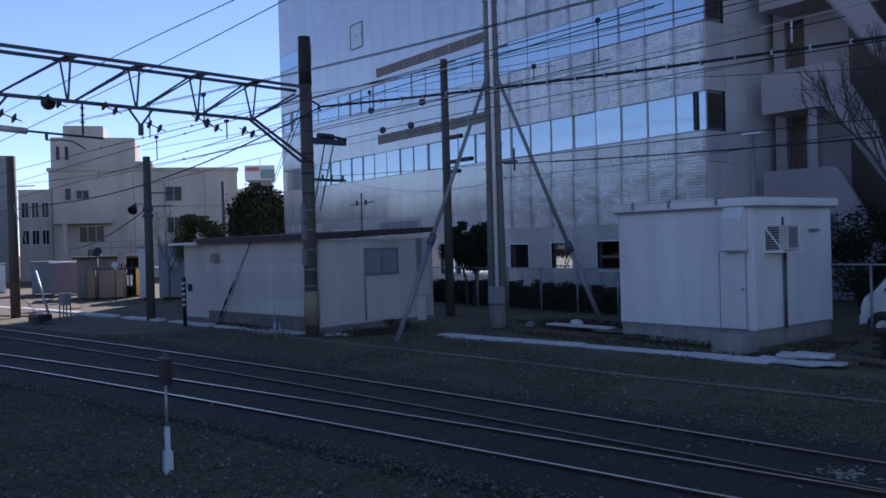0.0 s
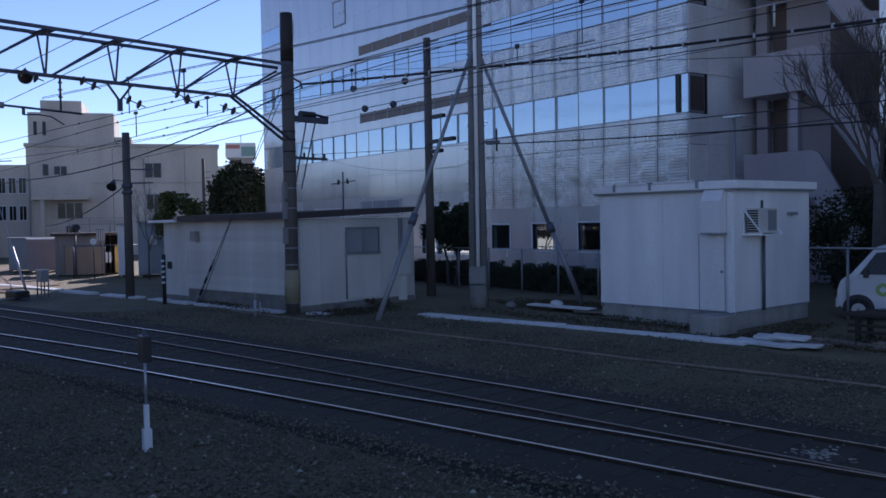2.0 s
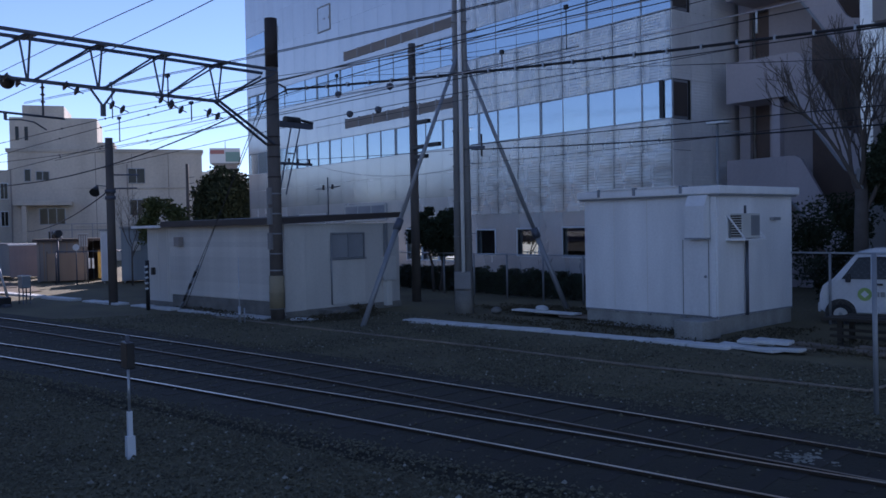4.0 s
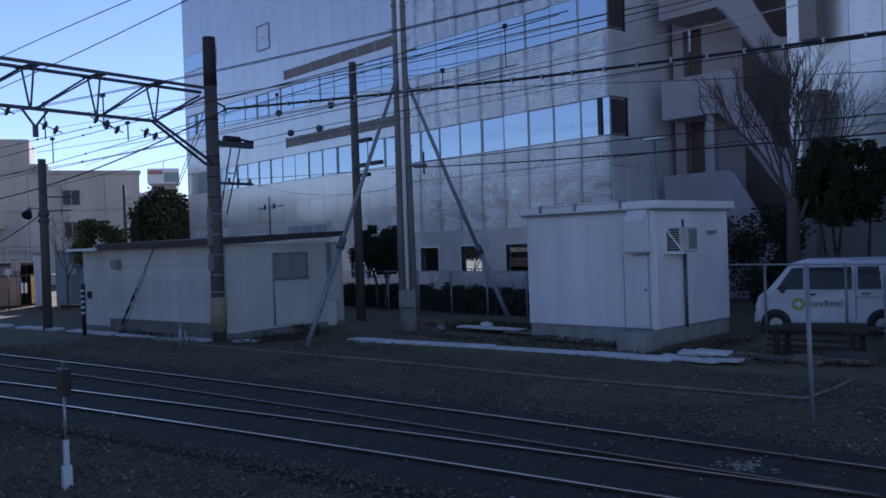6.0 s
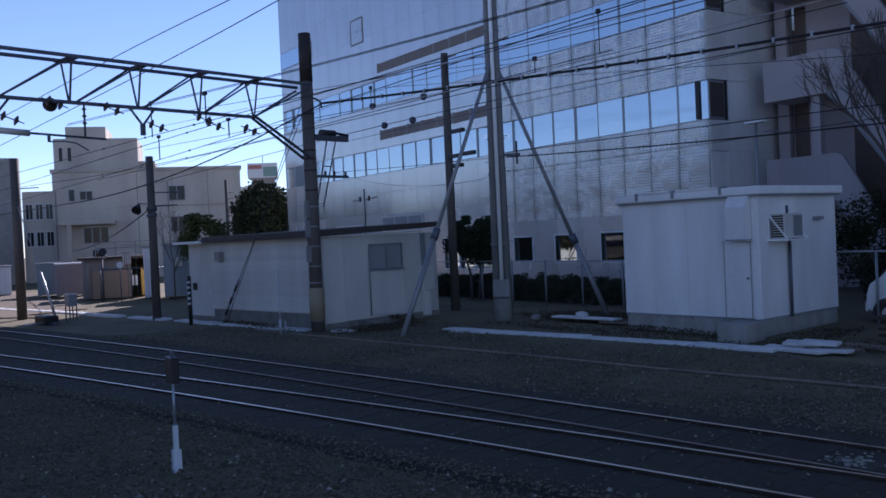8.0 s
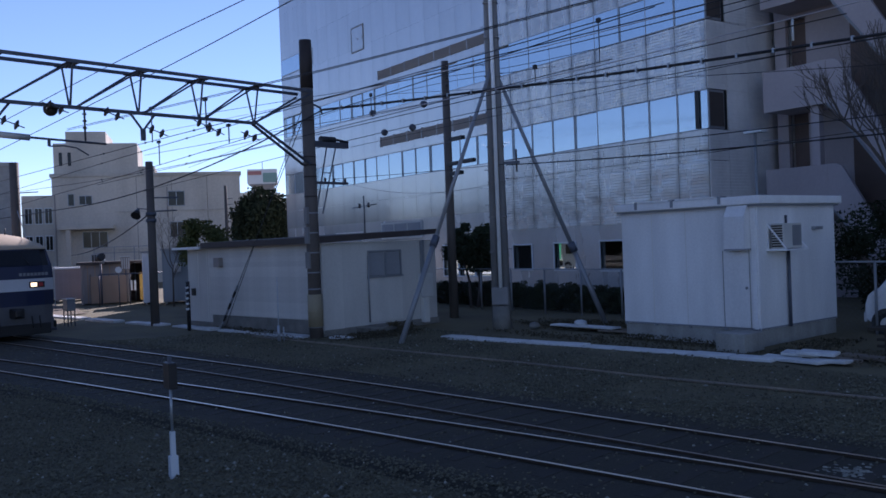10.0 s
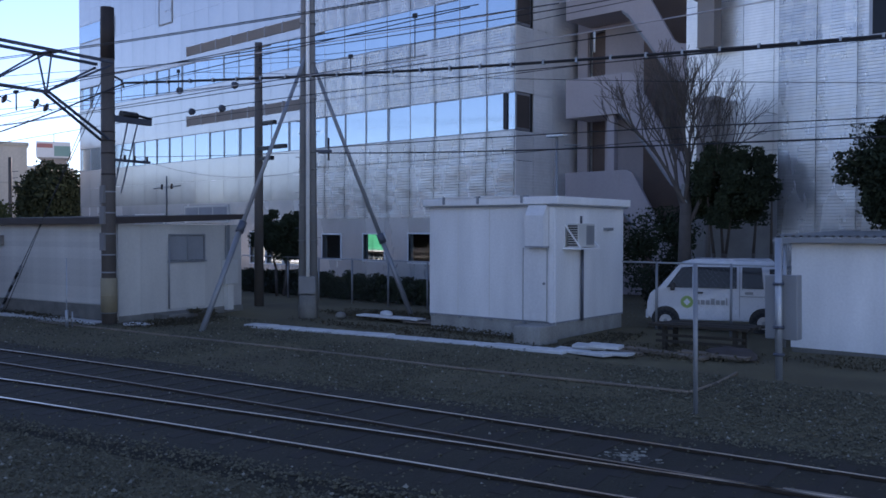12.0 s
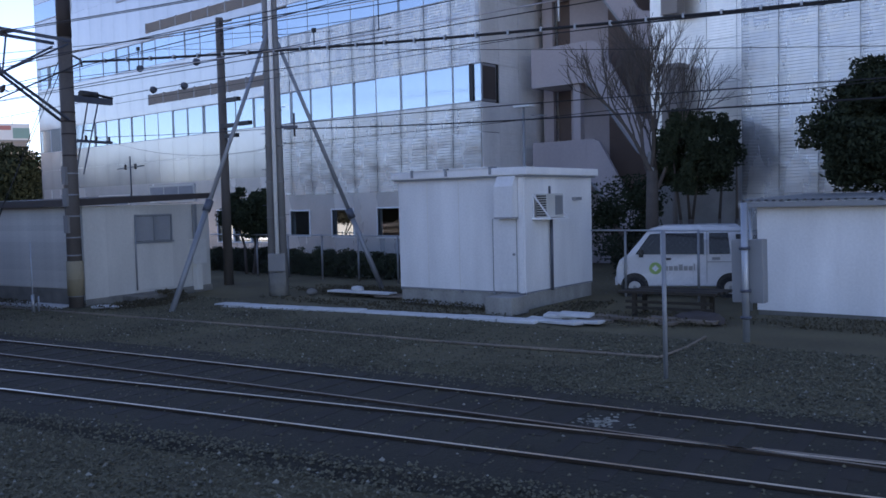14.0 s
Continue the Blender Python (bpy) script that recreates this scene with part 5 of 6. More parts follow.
def fence():
    f = thing("wire_fence", pose(0, 0, 0), "grey chain-link yard fence with steel posts", "fence")
    for x0, x1, y, h in ((-32.0, -16.5, 21.5, 1.65), (-13.76, -7.4, 21.4, 1.87)):
        n = round((x1 - x0) / 2.05)
        for i in range(n + 1):
            x = x0 + (x1 - x0) * i / n
            part_rod("post", (x, y, -0.1), (x, y, h + 0.03), 0.035, M["grey"], f, seg=8)
        part_rod("top_rail", (x0, y, h), (x1, y, h), 0.024, M["galv"], f, seg=8)
        bm = bmesh.new()
        k = int((x1 - x0) / 0.16)
        for i in range(-int(h / 0.16), k):
            for s in (1, -1):
                xa = x0 + i * 0.16 if s > 0 else x1 - i * 0.16
                xb = xa + s * (h - 0.05)
                za, zb = 0.05, h
                lo, hi = (x0, x1)
                def cut(xq):
                    return za + (zb - za) * (xq - xa) / (xb - xa)
                a, b = max(lo, min(hi, xa)), max(lo, min(hi, xb))
                if abs(a - b) > 0.05:
                    rod(bm, (a, y, cut(a)), (b, y, cut(b)), 0.0009, seg=3, cap=False)
        part("mesh", bm, M["grey"], f, "thin wire mesh")


hut_a()
hut_b()
hut_c()
gantry()
twin_mast()
poles()
dwarf_marker()
wires()
troughs()
fence()


# ---- vegetation ----
def leaf_mesh(name, centre, radii, count, size, seed, material, parent, clumps=40, flat=0.0):
    """A crown of many small leaf blades gathered in uneven clumps."""
    rng = np.random.default_rng(seed)
    c = rng.normal(size=(clumps, 3))
    c /= np.linalg.norm(c, axis=1)[:, None]
    c *= (rng.uniform(0.45, 1.0, clumps) ** 0.6)[:, None]
    w = rng.uniform(0.16, 0.36, clumps)
    k = rng.integers(0, clumps, count)
    p = c[k] + np.clip(rng.normal(size=(count, 3)), -1.5, 1.5) * w[k][:, None] * 0.62
    p = p * np.array(radii) + np.array(centre)
    p[:, 2] = np.maximum(p[:, 2], flat)
    u = rng.normal(size=(count, 3))
    u /= np.linalg.norm(u, axis=1)[:, None]
    v = np.cross(u, rng.normal(size=(count, 3)))
    v /= np.linalg.norm(v, axis=1)[:, None]
    s = size * rng.uniform(0.6, 1.4, count)[:, None]
    quad = np.stack([p - u * s, p + v * s * 0.45, p + u * s, p - v * s * 0.45], 1).reshape(-1, 3)
    me = bpy.data.meshes.new(name)
    me.from_pydata(quad.tolist(), [], np.arange(count * 4).reshape(-1, 4).tolist())
    me.materials.append(material)
    o = new(name, me)
    o.parent = parent
    return o


def limbs(bm, rng, p, d, length, r, depth, spread=0.55, up=0.25):
    """Branches by halves: a bent limb that forks into thinner ones."""
    q = p
    for i in range(3):
        nd = (d + Vector(rng.normal(size=3) * 0.10) + Vector((0, 0, up * 0.12))).normalized()
        e = q + nd * length / 3
        rod(bm, q, e, r * (1 - 0.1 * i), r * (1 - 0.1 * (i + 1)), seg=5 if r < 0.03 else 8, cap=False)
        q, d = e, nd
        if depth > 0 and i > 0:
            side = Vector(rng.normal(size=3)) * spread
            limbs(bm, rng, q, (d + side + Vector((0, 0, up))).normalized(), length * rng.uniform(0.55, 0.8), r * 0.5, depth - 1, spread, up)
    if depth > 0:
        for k in range(2):
            side = Vector(rng.normal(size=3)) * spread
            limbs(bm, rng, q, (d + side + Vector((0, 0, up))).normalized(), length * rng.uniform(0.6, 0.85), r * 0.6, depth - 1, spread, up)


def bare_tree(x, y, h, seed, label, depth=4, r=0.22, spread=0.5, base=0.4, limb=0.5):
    rng = np.random.default_rng(seed)
    b = thing("bare_tree", pose(x, y, 0), label, "tree")
    part_rod("trunk", (0, 0, -0.2), (0.05, 0, h * base), r, M["bark"], b, r1=r * 0.75, seg=12)
    for k in range(5):
        a = k * 1.26 + 0.3
        bm = bmesh.new()
        limbs(bm, rng, Vector((0.05, 0, h * (base - 0.12 + 0.035 * k))), Vector((math.cos(a) * 0.5, math.sin(a) * 0.5, 1)).normalized(), h * 0.25, r * limb, depth, spread, 0.3)
        part("limb", bm, M["bark"], b)
    return b


def evergreen(x, y, z0, radii, count, seed, label, stems=3, size=0.11, material="leaf", clumps=40, name="evergreen_tree"):
    b = thing(name, pose(x, y, 0), label, "tree")
    rng = np.random.default_rng(seed)
    for k in range(stems):
        a = k * 2.1 + rng.uniform(-0.7, 0.7)
        bm = bmesh.new()
        g = rng.uniform(0.05, 0.35)
        p = Vector((g * math.cos(a), g * math.sin(a), -0.1))
        g = rng.uniform(0.3, 0.75)
        q = Vector((radii[0] * g * math.cos(a), radii[1] * g * math.sin(a), z0))
        rod(bm, p, p.lerp(q, 0.5) + Vector((0.16 * math.sin(3 * a), 0.1, 0)), 0.065, 0.05, seg=8)
        rod(bm, p.lerp(q, 0.5) + Vector((0.16 * math.sin(3 * a), 0.1, 0)), q, 0.05, 0.025, seg=8)
        part("trunk", bm, M["bark"], b)
    leaf_mesh("crown", (0, 0, z0), radii, count, size, seed, M[material], b, clumps)
    return b


def hedge():
    b = thing("hedge", pose(0, 0, 0), "low dark clipped hedge behind the fence", "hedge")
    for i in range(18):
        x = -33.4 + i * 0.95
        leaf_mesh("shrub", (x, 22.7, 0.5), (0.75, 0.5, 0.5), 3200, 0.06, 300 + i, M["leaf"], b, 40, 0.02)


def vegetation():
    bare_tree(-13.1, 25.85, 7.25, 11, "tall bare winter tree beside the stair tower", 4, 0.24, 0.36, 0.5, 0.3)
    evergreen(-12.15, 26.6, 4.15, (1.0, 0.9, 1.45), 28000, 3, "dark evergreen tree behind the parked van", 3, 0.06, clumps=34)
    evergreen(-11.15, 26.6, 4.15, (0.75, 0.8, 1.1), 8500, 4, "slim dark evergreen tree behind the parked van", 2, 0.065, clumps=26)
    # next shrub is added to darken the stair foot, which fades into dim haze
    evergreen(-15.0, 27.9, 1.6, (1.7, 0.8, 1.7), 9000, 14, "added dark shrub standing in for the dim stair foot", 3, 0.07, clumps=40, name="evergreen_shrub")
    evergreen(-5.6, 24.6, 4.35, (1.9, 1.6, 1.55), 60000, 5, "large dark evergreen tree behind the white shed", 2, 0.07, clumps=64)
    evergreen(-29.15, 21.9, 2.5, (1.2, 0.9, 1.0), 15000, 6, "dark round bush tree by the fence", 3, 0.07, clumps=34)
    evergreen(-71.2, 30.6, 4.6, (2.6, 2.2, 3.0), 46000, 7, "tall dense dark evergreen tree near the far buildings", 2, 0.2, clumps=300)
    evergreen(-42.4, 15.1, 3.2, (1.2, 1.1, 1.2), 6500, 8, "sunlit olive shrub above the hut roof", 2, 0.1, "leaf_light")
    evergreen(-83.0, 8.0, 5.0, (2.2, 2.2, 3.2), 16000, 9, "round dark evergreen tree mirrored in the cladding", 2, 0.2, clumps=120)
    b = bare_tree(-45.5, 14.4, 5.0, 12, "small leafless tree beside the yard containers", 3, 0.05, 0.6, 0.4)
    hedge()
    low = thing("ground_shrub", pose(-23.75, 14.4, 0, 0, 0, 9.7), "low dark shrub at the foot of the hut wall", "shrub")
    leaf_mesh("shrub", (0.25, 0.1, 0.12), (0.35, 0.9, 0.16), 900, 0.055, 77, M["weed"], low, 22, 0.02)
    far = tagged(new("far_trees"), "dark line of trees across the railway, mirrored in the cladding", "trees", kind="stuff")
    rng = np.random.default_rng(41)
    for i in range(26):
        h = rng.uniform(3.6, 5.6)
        leaf_mesh("far_tree", (-172 + 6.6 * i + rng.uniform(-1.5, 1.5), -24 + rng.uniform(-2, 2), h), (rng.uniform(3.2, 4.6), 3.0, h * 0.95), 2600, 0.42, 500 + i, M["leaf"], far, 60, 0.05)
    # dry weeds at the edges
    w = tagged(new("weeds"), "dry weeds and dead grass along the huts", "weeds", kind="stuff")
    for i, (x, y, rx, ry, n) in enumerate(((-22.7, 13.4, 0.6, 1.6, 800), (-19.5, 18.8, 3.0, 1.2, 1500), (-14.5, 17.3, 2.2, 0.25, 450), (-11.5, 18.5, 0.5, 1.6, 300), (-9.0, 17.6, 1.6, 1.1, 400), (-4.5, 18.6, 2.4, 0.8, 500), (-28.5, 11.3, 4.2, 0.3, 900), (-16.0, 16.3, 4.5, 0.4, 500))):
        leaf_mesh("weed_tuft", (x, y, 0.06), (rx, ry, 0.1), n * 2, 0.04, 90 + i, M["weed"], w, 60, 0.02)


# ---- van ----
def wheel(parent, x, y, r, w):
    t = bmesh.new()
    rod(t, (x, y - w / 2, r), (x, y + w / 2, r), r, seg=24)
    bevel(t, 0.015, 2)
    tyre = part("wheel", t, M["tyre"], parent, "black tyre on a plain steel wheel")
    s = 1 if y > 0 else -1
    bm = bmesh.new()
    rod(bm, (x, y + s * (w / 2 - 0.02), r), (x, y + s * (w / 2 + 0.012), r), r * 0.62, r * 0.55, seg=20)
    part("rim", bm, M["rim"], tyre)
    part_rod("hub", (x, y + s * w / 2, r), (x, y + s * (w / 2 + 0.025), r), 0.05, M["grey"], tyre)


def van():
    a = math.degrees(math.atan2(-1.0, -2.22))
    v = thing("delivery_van", pose(-10.62, 22.8, 0, 0, 0, a) @ Matrix.Scale(1.04, 4), "small white delivery van parked behind the fence", "van")
    side = [(-1.64, 0.42), (-1.68, 0.9), (-1.64, 1.25), (-1.56, 1.72), (-1.45, 1.86), (0.55, 1.88), (0.85, 1.8), (1.42, 1.12), (1.62, 1.0), (1.7, 0.75), (1.7, 0.4), (1.58, 0.32), (1.5, 0.3), (-1.55, 0.3)]
    bm = bmesh.new()
    prism(bm, side, -0.73, 0.73)
    for q in bm.verts:
        if q.co.z > 1.1:
            q.co.y *= 1 - 0.13 * (q.co.z - 1.1) / 0.78
    bevel(bm, 0.035, 2)
    part("body", bm, M["van"], v, "white rounded van body")
    for s in (1, -1):
        def pane(name, pts, label):
            bm = bmesh.new()
            f = [bm.verts.new((x, s * (0.735 * (1 - 0.13 * (z - 1.1) / 0.78)), z)) for x, z in pts]
            b = [bm.verts.new((q.co.x, q.co.y + s * 0.012, q.co.z)) for q in f]
            k = len(pts)
            for i in range(k):
                bm.faces.new((f[i], f[(i + 1) % k], b[(i + 1) % k], b[i]))
            bm.faces.new(b)
            bm.faces.new(f[::-1])
            bmesh.ops.recalc_face_normals(bm, faces=bm.faces)
            return part(name, bm, M["tint"], v, label)
        pane("side_window", [(0.55, 1.15), (1.2, 1.15), (0.82, 1.68), (0.55, 1.7)], "dark front side window")
        pane("side_window", [(-0.55, 1.15), (0.42, 1.15), (0.42, 1.7), (-0.55, 1.7)], "dark sliding door window")
        pane("side_window", [(-1.2, 1.15), (-0.68, 1.15), (-0.68, 1.7), (-1.15, 1.7)], "dark rear side window")
        pane("side_window", [(-1.56, 1.2), (-1.34, 1.2), (-1.34, 1.66), (-1.5, 1.66)], "dark corner window")
        bm = bmesh.new()
        for x0, x1, z0, z1 in ((0.46, 0.475, 0.42, 1.72), (-0.63, -0.615, 0.42, 1.72), (-1.5, -0.62, 0.94, 0.955)):
            box(bm, x0, x1, s * 0.725 - 0.012, s * 0.725 + 0.012, z0, z1)
        part("door_seam", bm, M["joint"], v)
        part_box("door_handle", (0.28, 0.42, s * 0.74 - 0.02, s * 0.74 + 0.02, 1.0, 1.05), M["black"], v)
        part_box("fuel_flap", (-0.95, -0.75, s * 0.735 - 0.006, s * 0.735 + 0.006, 1.0, 1.07), M["grey"], v)
        for x in (1.22, -1.21):
            bm = bmesh.new()
            rod(bm, (x, s * 0.68, 0.3), (x, s * 0.742, 0.3), 0.36, seg=24)
            part("wheel_arch", bm, M["black"], v)
            wheel(v, x, s * 0.68, 0.28, 0.15)
        part_box("mirror", (0.98, 1.1, s * 0.86 - 0.06, s * 0.86 + 0.06, 1.08, 1.28), M["black"], v, w=0.02)
        part_box("tail_light", (-1.70, -1.6, s * 0.66 - 0.04, s * 0.66 + 0.04, 0.95, 1.25), M["red"], v)
        part_box("headlight", (1.6, 1.7, s * 0.5 - 0.14, s * 0.5 + 0.14, 0.72, 0.9), M["glass"], v, w=0.015)
        if s > 0:
            part_rod("logo_disc", (0.68, 0.725, 0.78), (0.68, 0.737, 0.78), 0.16, M["green"], v, "green round print on the side", seg=28)
            part_rod("logo_mark", (0.68, 0.737, 0.78), (0.68, 0.741, 0.78), 0.09, M["sign_w"], v, seg=4)
            for i, (w, h) in enumerate(((0.1, 0.12), (0.1, 0.12), (0.1, 0.12), (0.1, 0.16), (0.1, 0.12), (0.1, 0.12), (0.035, 0.18), (0.035, 0.13))):
                x = 0.46 - i * 0.125
                part_box("lettering_bar", (x - w, x, 0.728, 0.737, 0.72, 0.72 + h), M["greyprint"], v)
    bm = bmesh.new()
    prism(bm, [(1.37, 1.185), (0.83, 1.785), (0.85, 1.81), (1.40, 1.2)], -0.6, 0.6)
    part("windscreen", bm, M["tint"], v, "dark raked windscreen")
    part_box("roof_panel", (-1.4, 0.5, -0.6, 0.6, 1.872, 1.9), M["van"], v, w=0.01)
    part_box("bumper", (1.66, 1.74, -0.68, 0.68, 0.32, 0.56), M["van"], v, w=0.03)
    part_box("front_plate", (1.741, 1.75, -0.17, 0.17, 0.42, 0.58), M["sign_w"], v)


# ---- locomotive ----
def locomotive():
    b = thing("electric_locomotive", pose(-58.9, -1.4, 0), "dark blue electric locomotive with white band and lit headlights", "locomotive")
    z0 = RAIL_Z
    L = 17.4

    def shell(name, za, zb, out, material, label="", inset=0.0, rake=0.0, top_in=0.0):
        bm = bmesh.new()
        w = 1.42 - inset
        ring = []
        for z, f, wi in ((za, 0.0, w), (zb, rake, w - top_in)):
            ring.append([bm.verts.new(p) for p in ((-L + f, -wi, z), (-f - 0.28, -wi, z), (-f - 0.06, -wi * 0.72, z), (-f, -wi * 0.3, z), (-f, wi * 0.3, z), (-f - 0.06, wi * 0.72, z), (-f - 0.28, wi, z), (-L + f, wi, z))])
        k = 8
        for i in range(k):
            bm.faces.new((ring[0][i], ring[0][(i + 1) % k], ring[1][(i + 1) % k], ring[1][i]))
        bm.faces.new(ring[0][::-1])
        bm.faces.new(ring[1])
        bmesh.ops.translate(bm, vec=(out, 0, 0), verts=bm.verts)
        return part(name, bm, material, b, label)

    shell("skirt", z0 + 0.3, z0 + 1.1, 0.0, M["loco_grey"], "dusty grey lower body", 0.04)
    shell("lower_body", z0 + 1.1, z0 + 1.6, 0.0, M["navy"])
    shell("band", z0 + 1.6, z0 + 2.0, 0.004, M["loco_white"], "white waist band", -0.004)
    shell("upper_body", z0 + 2.0, z0 + 2.42, 0.0, M["navy"], rake=0.06)
    shell("cab_body", z0 + 2.42, z0 + 3.0, -0.06, M["navy"], rake=0.3, top_in=0.06)
    bm = bmesh.new()
    # arched roof that slopes down to a rounded brow at both ends
    rings = []
    for x, k, hw in ((-0.36, 0.06, 1.28), (-0.5, 0.3, 1.32), (-0.85, 0.62, 1.35), (-1.4, 0.88, 1.36), (-2.1, 1.0, 1.36), (-L + 2.1, 1.0, 1.36), (-L + 1.0, 0.7, 1.36), (-L + 0.5, 0.1, 1.3)):
        rings.append([bm.verts.new((x, hw * math.sin(a), z0 + 3.0 + 0.6 * k * math.cos(a) ** 0.7 if abs(a) < 1.57 else z0 + 3.0)) for a in (-1.5708, -1.2, -0.8, -0.4, 0.0, 0.4, 0.8, 1.2, 1.5708)])
    for p, q in zip(rings, rings[1:]):
        for i in range(8):
            bm.faces.new((p[i], p[i + 1], q[i + 1], q[i])).smooth = True
        bm.faces.new((p[0], q[0], q[8], p[8]))
    bm.faces.new(rings[0])
    bm.faces.new(rings[-1])
    bmesh.ops.recalc_face_normals(bm, faces=bm.faces)
    part("roof", bm, M["loco_roof"], b, "dusty cream arched roof")
    # one wide wrapped windscreen
    lo, hi = z0 + 2.44, z0 + 2.97
    f0, f1 = -0.06 - 0.3 * (lo - z0 - 2.42) / 0.58, -0.06 - 0.3 * (hi - z0 - 2.42) / 0.58

    def bow(y):
        return 0.0 if abs(y) < 0.42 else -(abs(y) - 0.42) * 0.1 if abs(y) < 1.02 else -0.06 - (abs(y) - 1.02) * 0.55

    ys = (-1.27, -1.02, -0.42, 0.42, 1.02, 1.27)
    bm = bmesh.new()
    front = [[bm.verts.new((f + 0.025 + bow(y), y, z)) for y in ys] for f, z in ((f0, lo), (f1, hi))]
    rear = [[bm.verts.new((v.co.x - 0.05, v.co.y, v.co.z)) for v in row] for row in front]
    for i in range(5):
        bm.faces.new((front[0][i], front[0][i + 1], front[1][i + 1], front[1][i]))
        bm.faces.new((rear[0][i], rear[1][i], rear[1][i + 1], rear[0][i + 1]))
        for k in (0, 1):
            bm.faces.new((front[k][i], rear[k][i], rear[k][i + 1], front[k][i + 1]))
    for i in (0, 5):
        bm.faces.new((front[0][i], front[1][i], rear[1][i], rear[0][i]))
    bmesh.ops.recalc_face_normals(bm, faces=bm.faces)
    w = part("windscreen", bm, M["tint"], b, "wide dark windscreen")
    for ym in (-0.6, 0.6):
        part_rod("wiper", (f0 + 0.05 + bow(ym), ym, lo + 0.02), (f1 + 0.1, ym * 0.55, hi - 0.14), 0.012, M["black"], w, seg=6)
    for s in (-1, 1):
        h = part_box("headlight", (-0.05, 0.03, s * 0.76 - 0.25, s * 0.76 + 0.25, z0 + 1.7, z0 + 1.9), M["black"], b, "headlight cluster in a dark housing", w=0.01)
        bm = bmesh.new()
        box(bm, 0.02, 0.04, s * 0.65 - 0.1, s * 0.65 + 0.1, z0 + 1.735, z0 + 1.865)
        bevel(bm, 0.012)
        part("lens", bm, M["lamp"], h, "glowing warm headlight")
        part_box("marker_lamp", (0.025, 0.035, s * 0.88 - 0.07, s * 0.88 + 0.07, z0 + 1.74, z0 + 1.86), M["red"], h)
        part_rod("handrail", (-0.28, s * 1.47, z0 + 1.0), (-0.28, s * 1.47, z0 + 2.5), 0.015, M["galv"], b, seg=6)
        part_box("side_window", (-1.5, -0.8, s * 1.4 - 0.02, s * 1.4 + 0.02, z0 + 2.5, z0 + 3.0), M["tint"], b)
        for x in (-6, -9, -12):
            part_box("side_louvre", (x - 1.1, x + 1.1, s * 1.42 - 0.015, s * 1.42 + 0.015, z0 + 2.15, z0 + 2.85), M["loco_grey"], b)
    for i in range(8):
        y = 0.2 + i * 0.125
        part_box("lettering_bar", (-0.02 - 0.012 * max(0, i - 2), 0.008 - 0.012 * max(0, i - 2), y, y + 0.085, z0 + 2.1, z0 + 2.2), M["grey"], b)
    c = part_box("coupler", (-0.1, 0.45, -0.16, 0.16, z0 + 0.72, z0 + 1.05), M["black"], b, "black knuckle coupler", w=0.04)
    part_box("knuckle", (0.3, 0.62, -0.2, 0.02, z0 + 0.76, z0 + 1.02), M["black"], c, w=0.05)
    part_box("snow_plough", (-0.2, 0.1, -1.15, 1.15, z0 + 0.14, z0 + 0.5), M["black"], b, w=0.03)
    for y in (-0.75, -0.5, 0.55, 0.8):
        part_rod("brake_hose", (0.02, y, z0 + 0.75), (0.12, y, z0 + 0.35), 0.025, M["black"], b, seg=8)
    for x in (-3.0, -8.7, -14.4):
        g = part_box("bogie", (x - 1.8, x + 1.8, -1.05, 1.05, z0 + 0.35, z0 + 0.85), M["black"], b, "dark bogie frame", w=0.05)
        for dx in (-1.25, 1.25):
            bm = bmesh.new()
            for y in (-0.53, 0.53):
                rod(bm, (x + dx, y - 0.06, z0 + 0.56), (x + dx, y + 0.06, z0 + 0.56), 0.555, seg=24)
            rod(bm, (x + dx, -0.5, z0 + 0.56), (x + dx, 0.5, z0 + 0.56), 0.08, seg=10)
            part("wheelset", bm, M["rail"], g)
    for x in (-3.2, -14.2):
        bm = bmesh.new()
        for s in (-0.5, 0.5):
            rod(bm, (x, s, z0 + 3.6), (x - 1.1, s * 0.8, z0 + 4.3), 0.025, seg=6)
            rod(bm, (x - 1.1, s * 0.8, z0 + 4.3), (x + 0.2, s * 0.6, z0 + 4.85), 0.022, seg=6)
        rod(bm, (x + 0.2, -0.75, z0 + 4.87), (x + 0.2, 0.75, z0 + 4.87), 0.03, seg=6)
        box(bm, x - 0.9, x + 0.4, -0.6, 0.6, z0 + 3.5, z0 + 3.62)
        part("pantograph", bm, M["steel"], b, "raised steel pantograph")
    part_box("horn_box", (-1.3, -0.9, -0.5, -0.1, z0 + 3.5, z0 + 3.68), M["black"], b)
    part_rod("aerial", (-1.6, 0.4, z0 + 3.48), (-1.6, 0.4, z0 + 3.75), 0.02, M["black"], b)
    return b


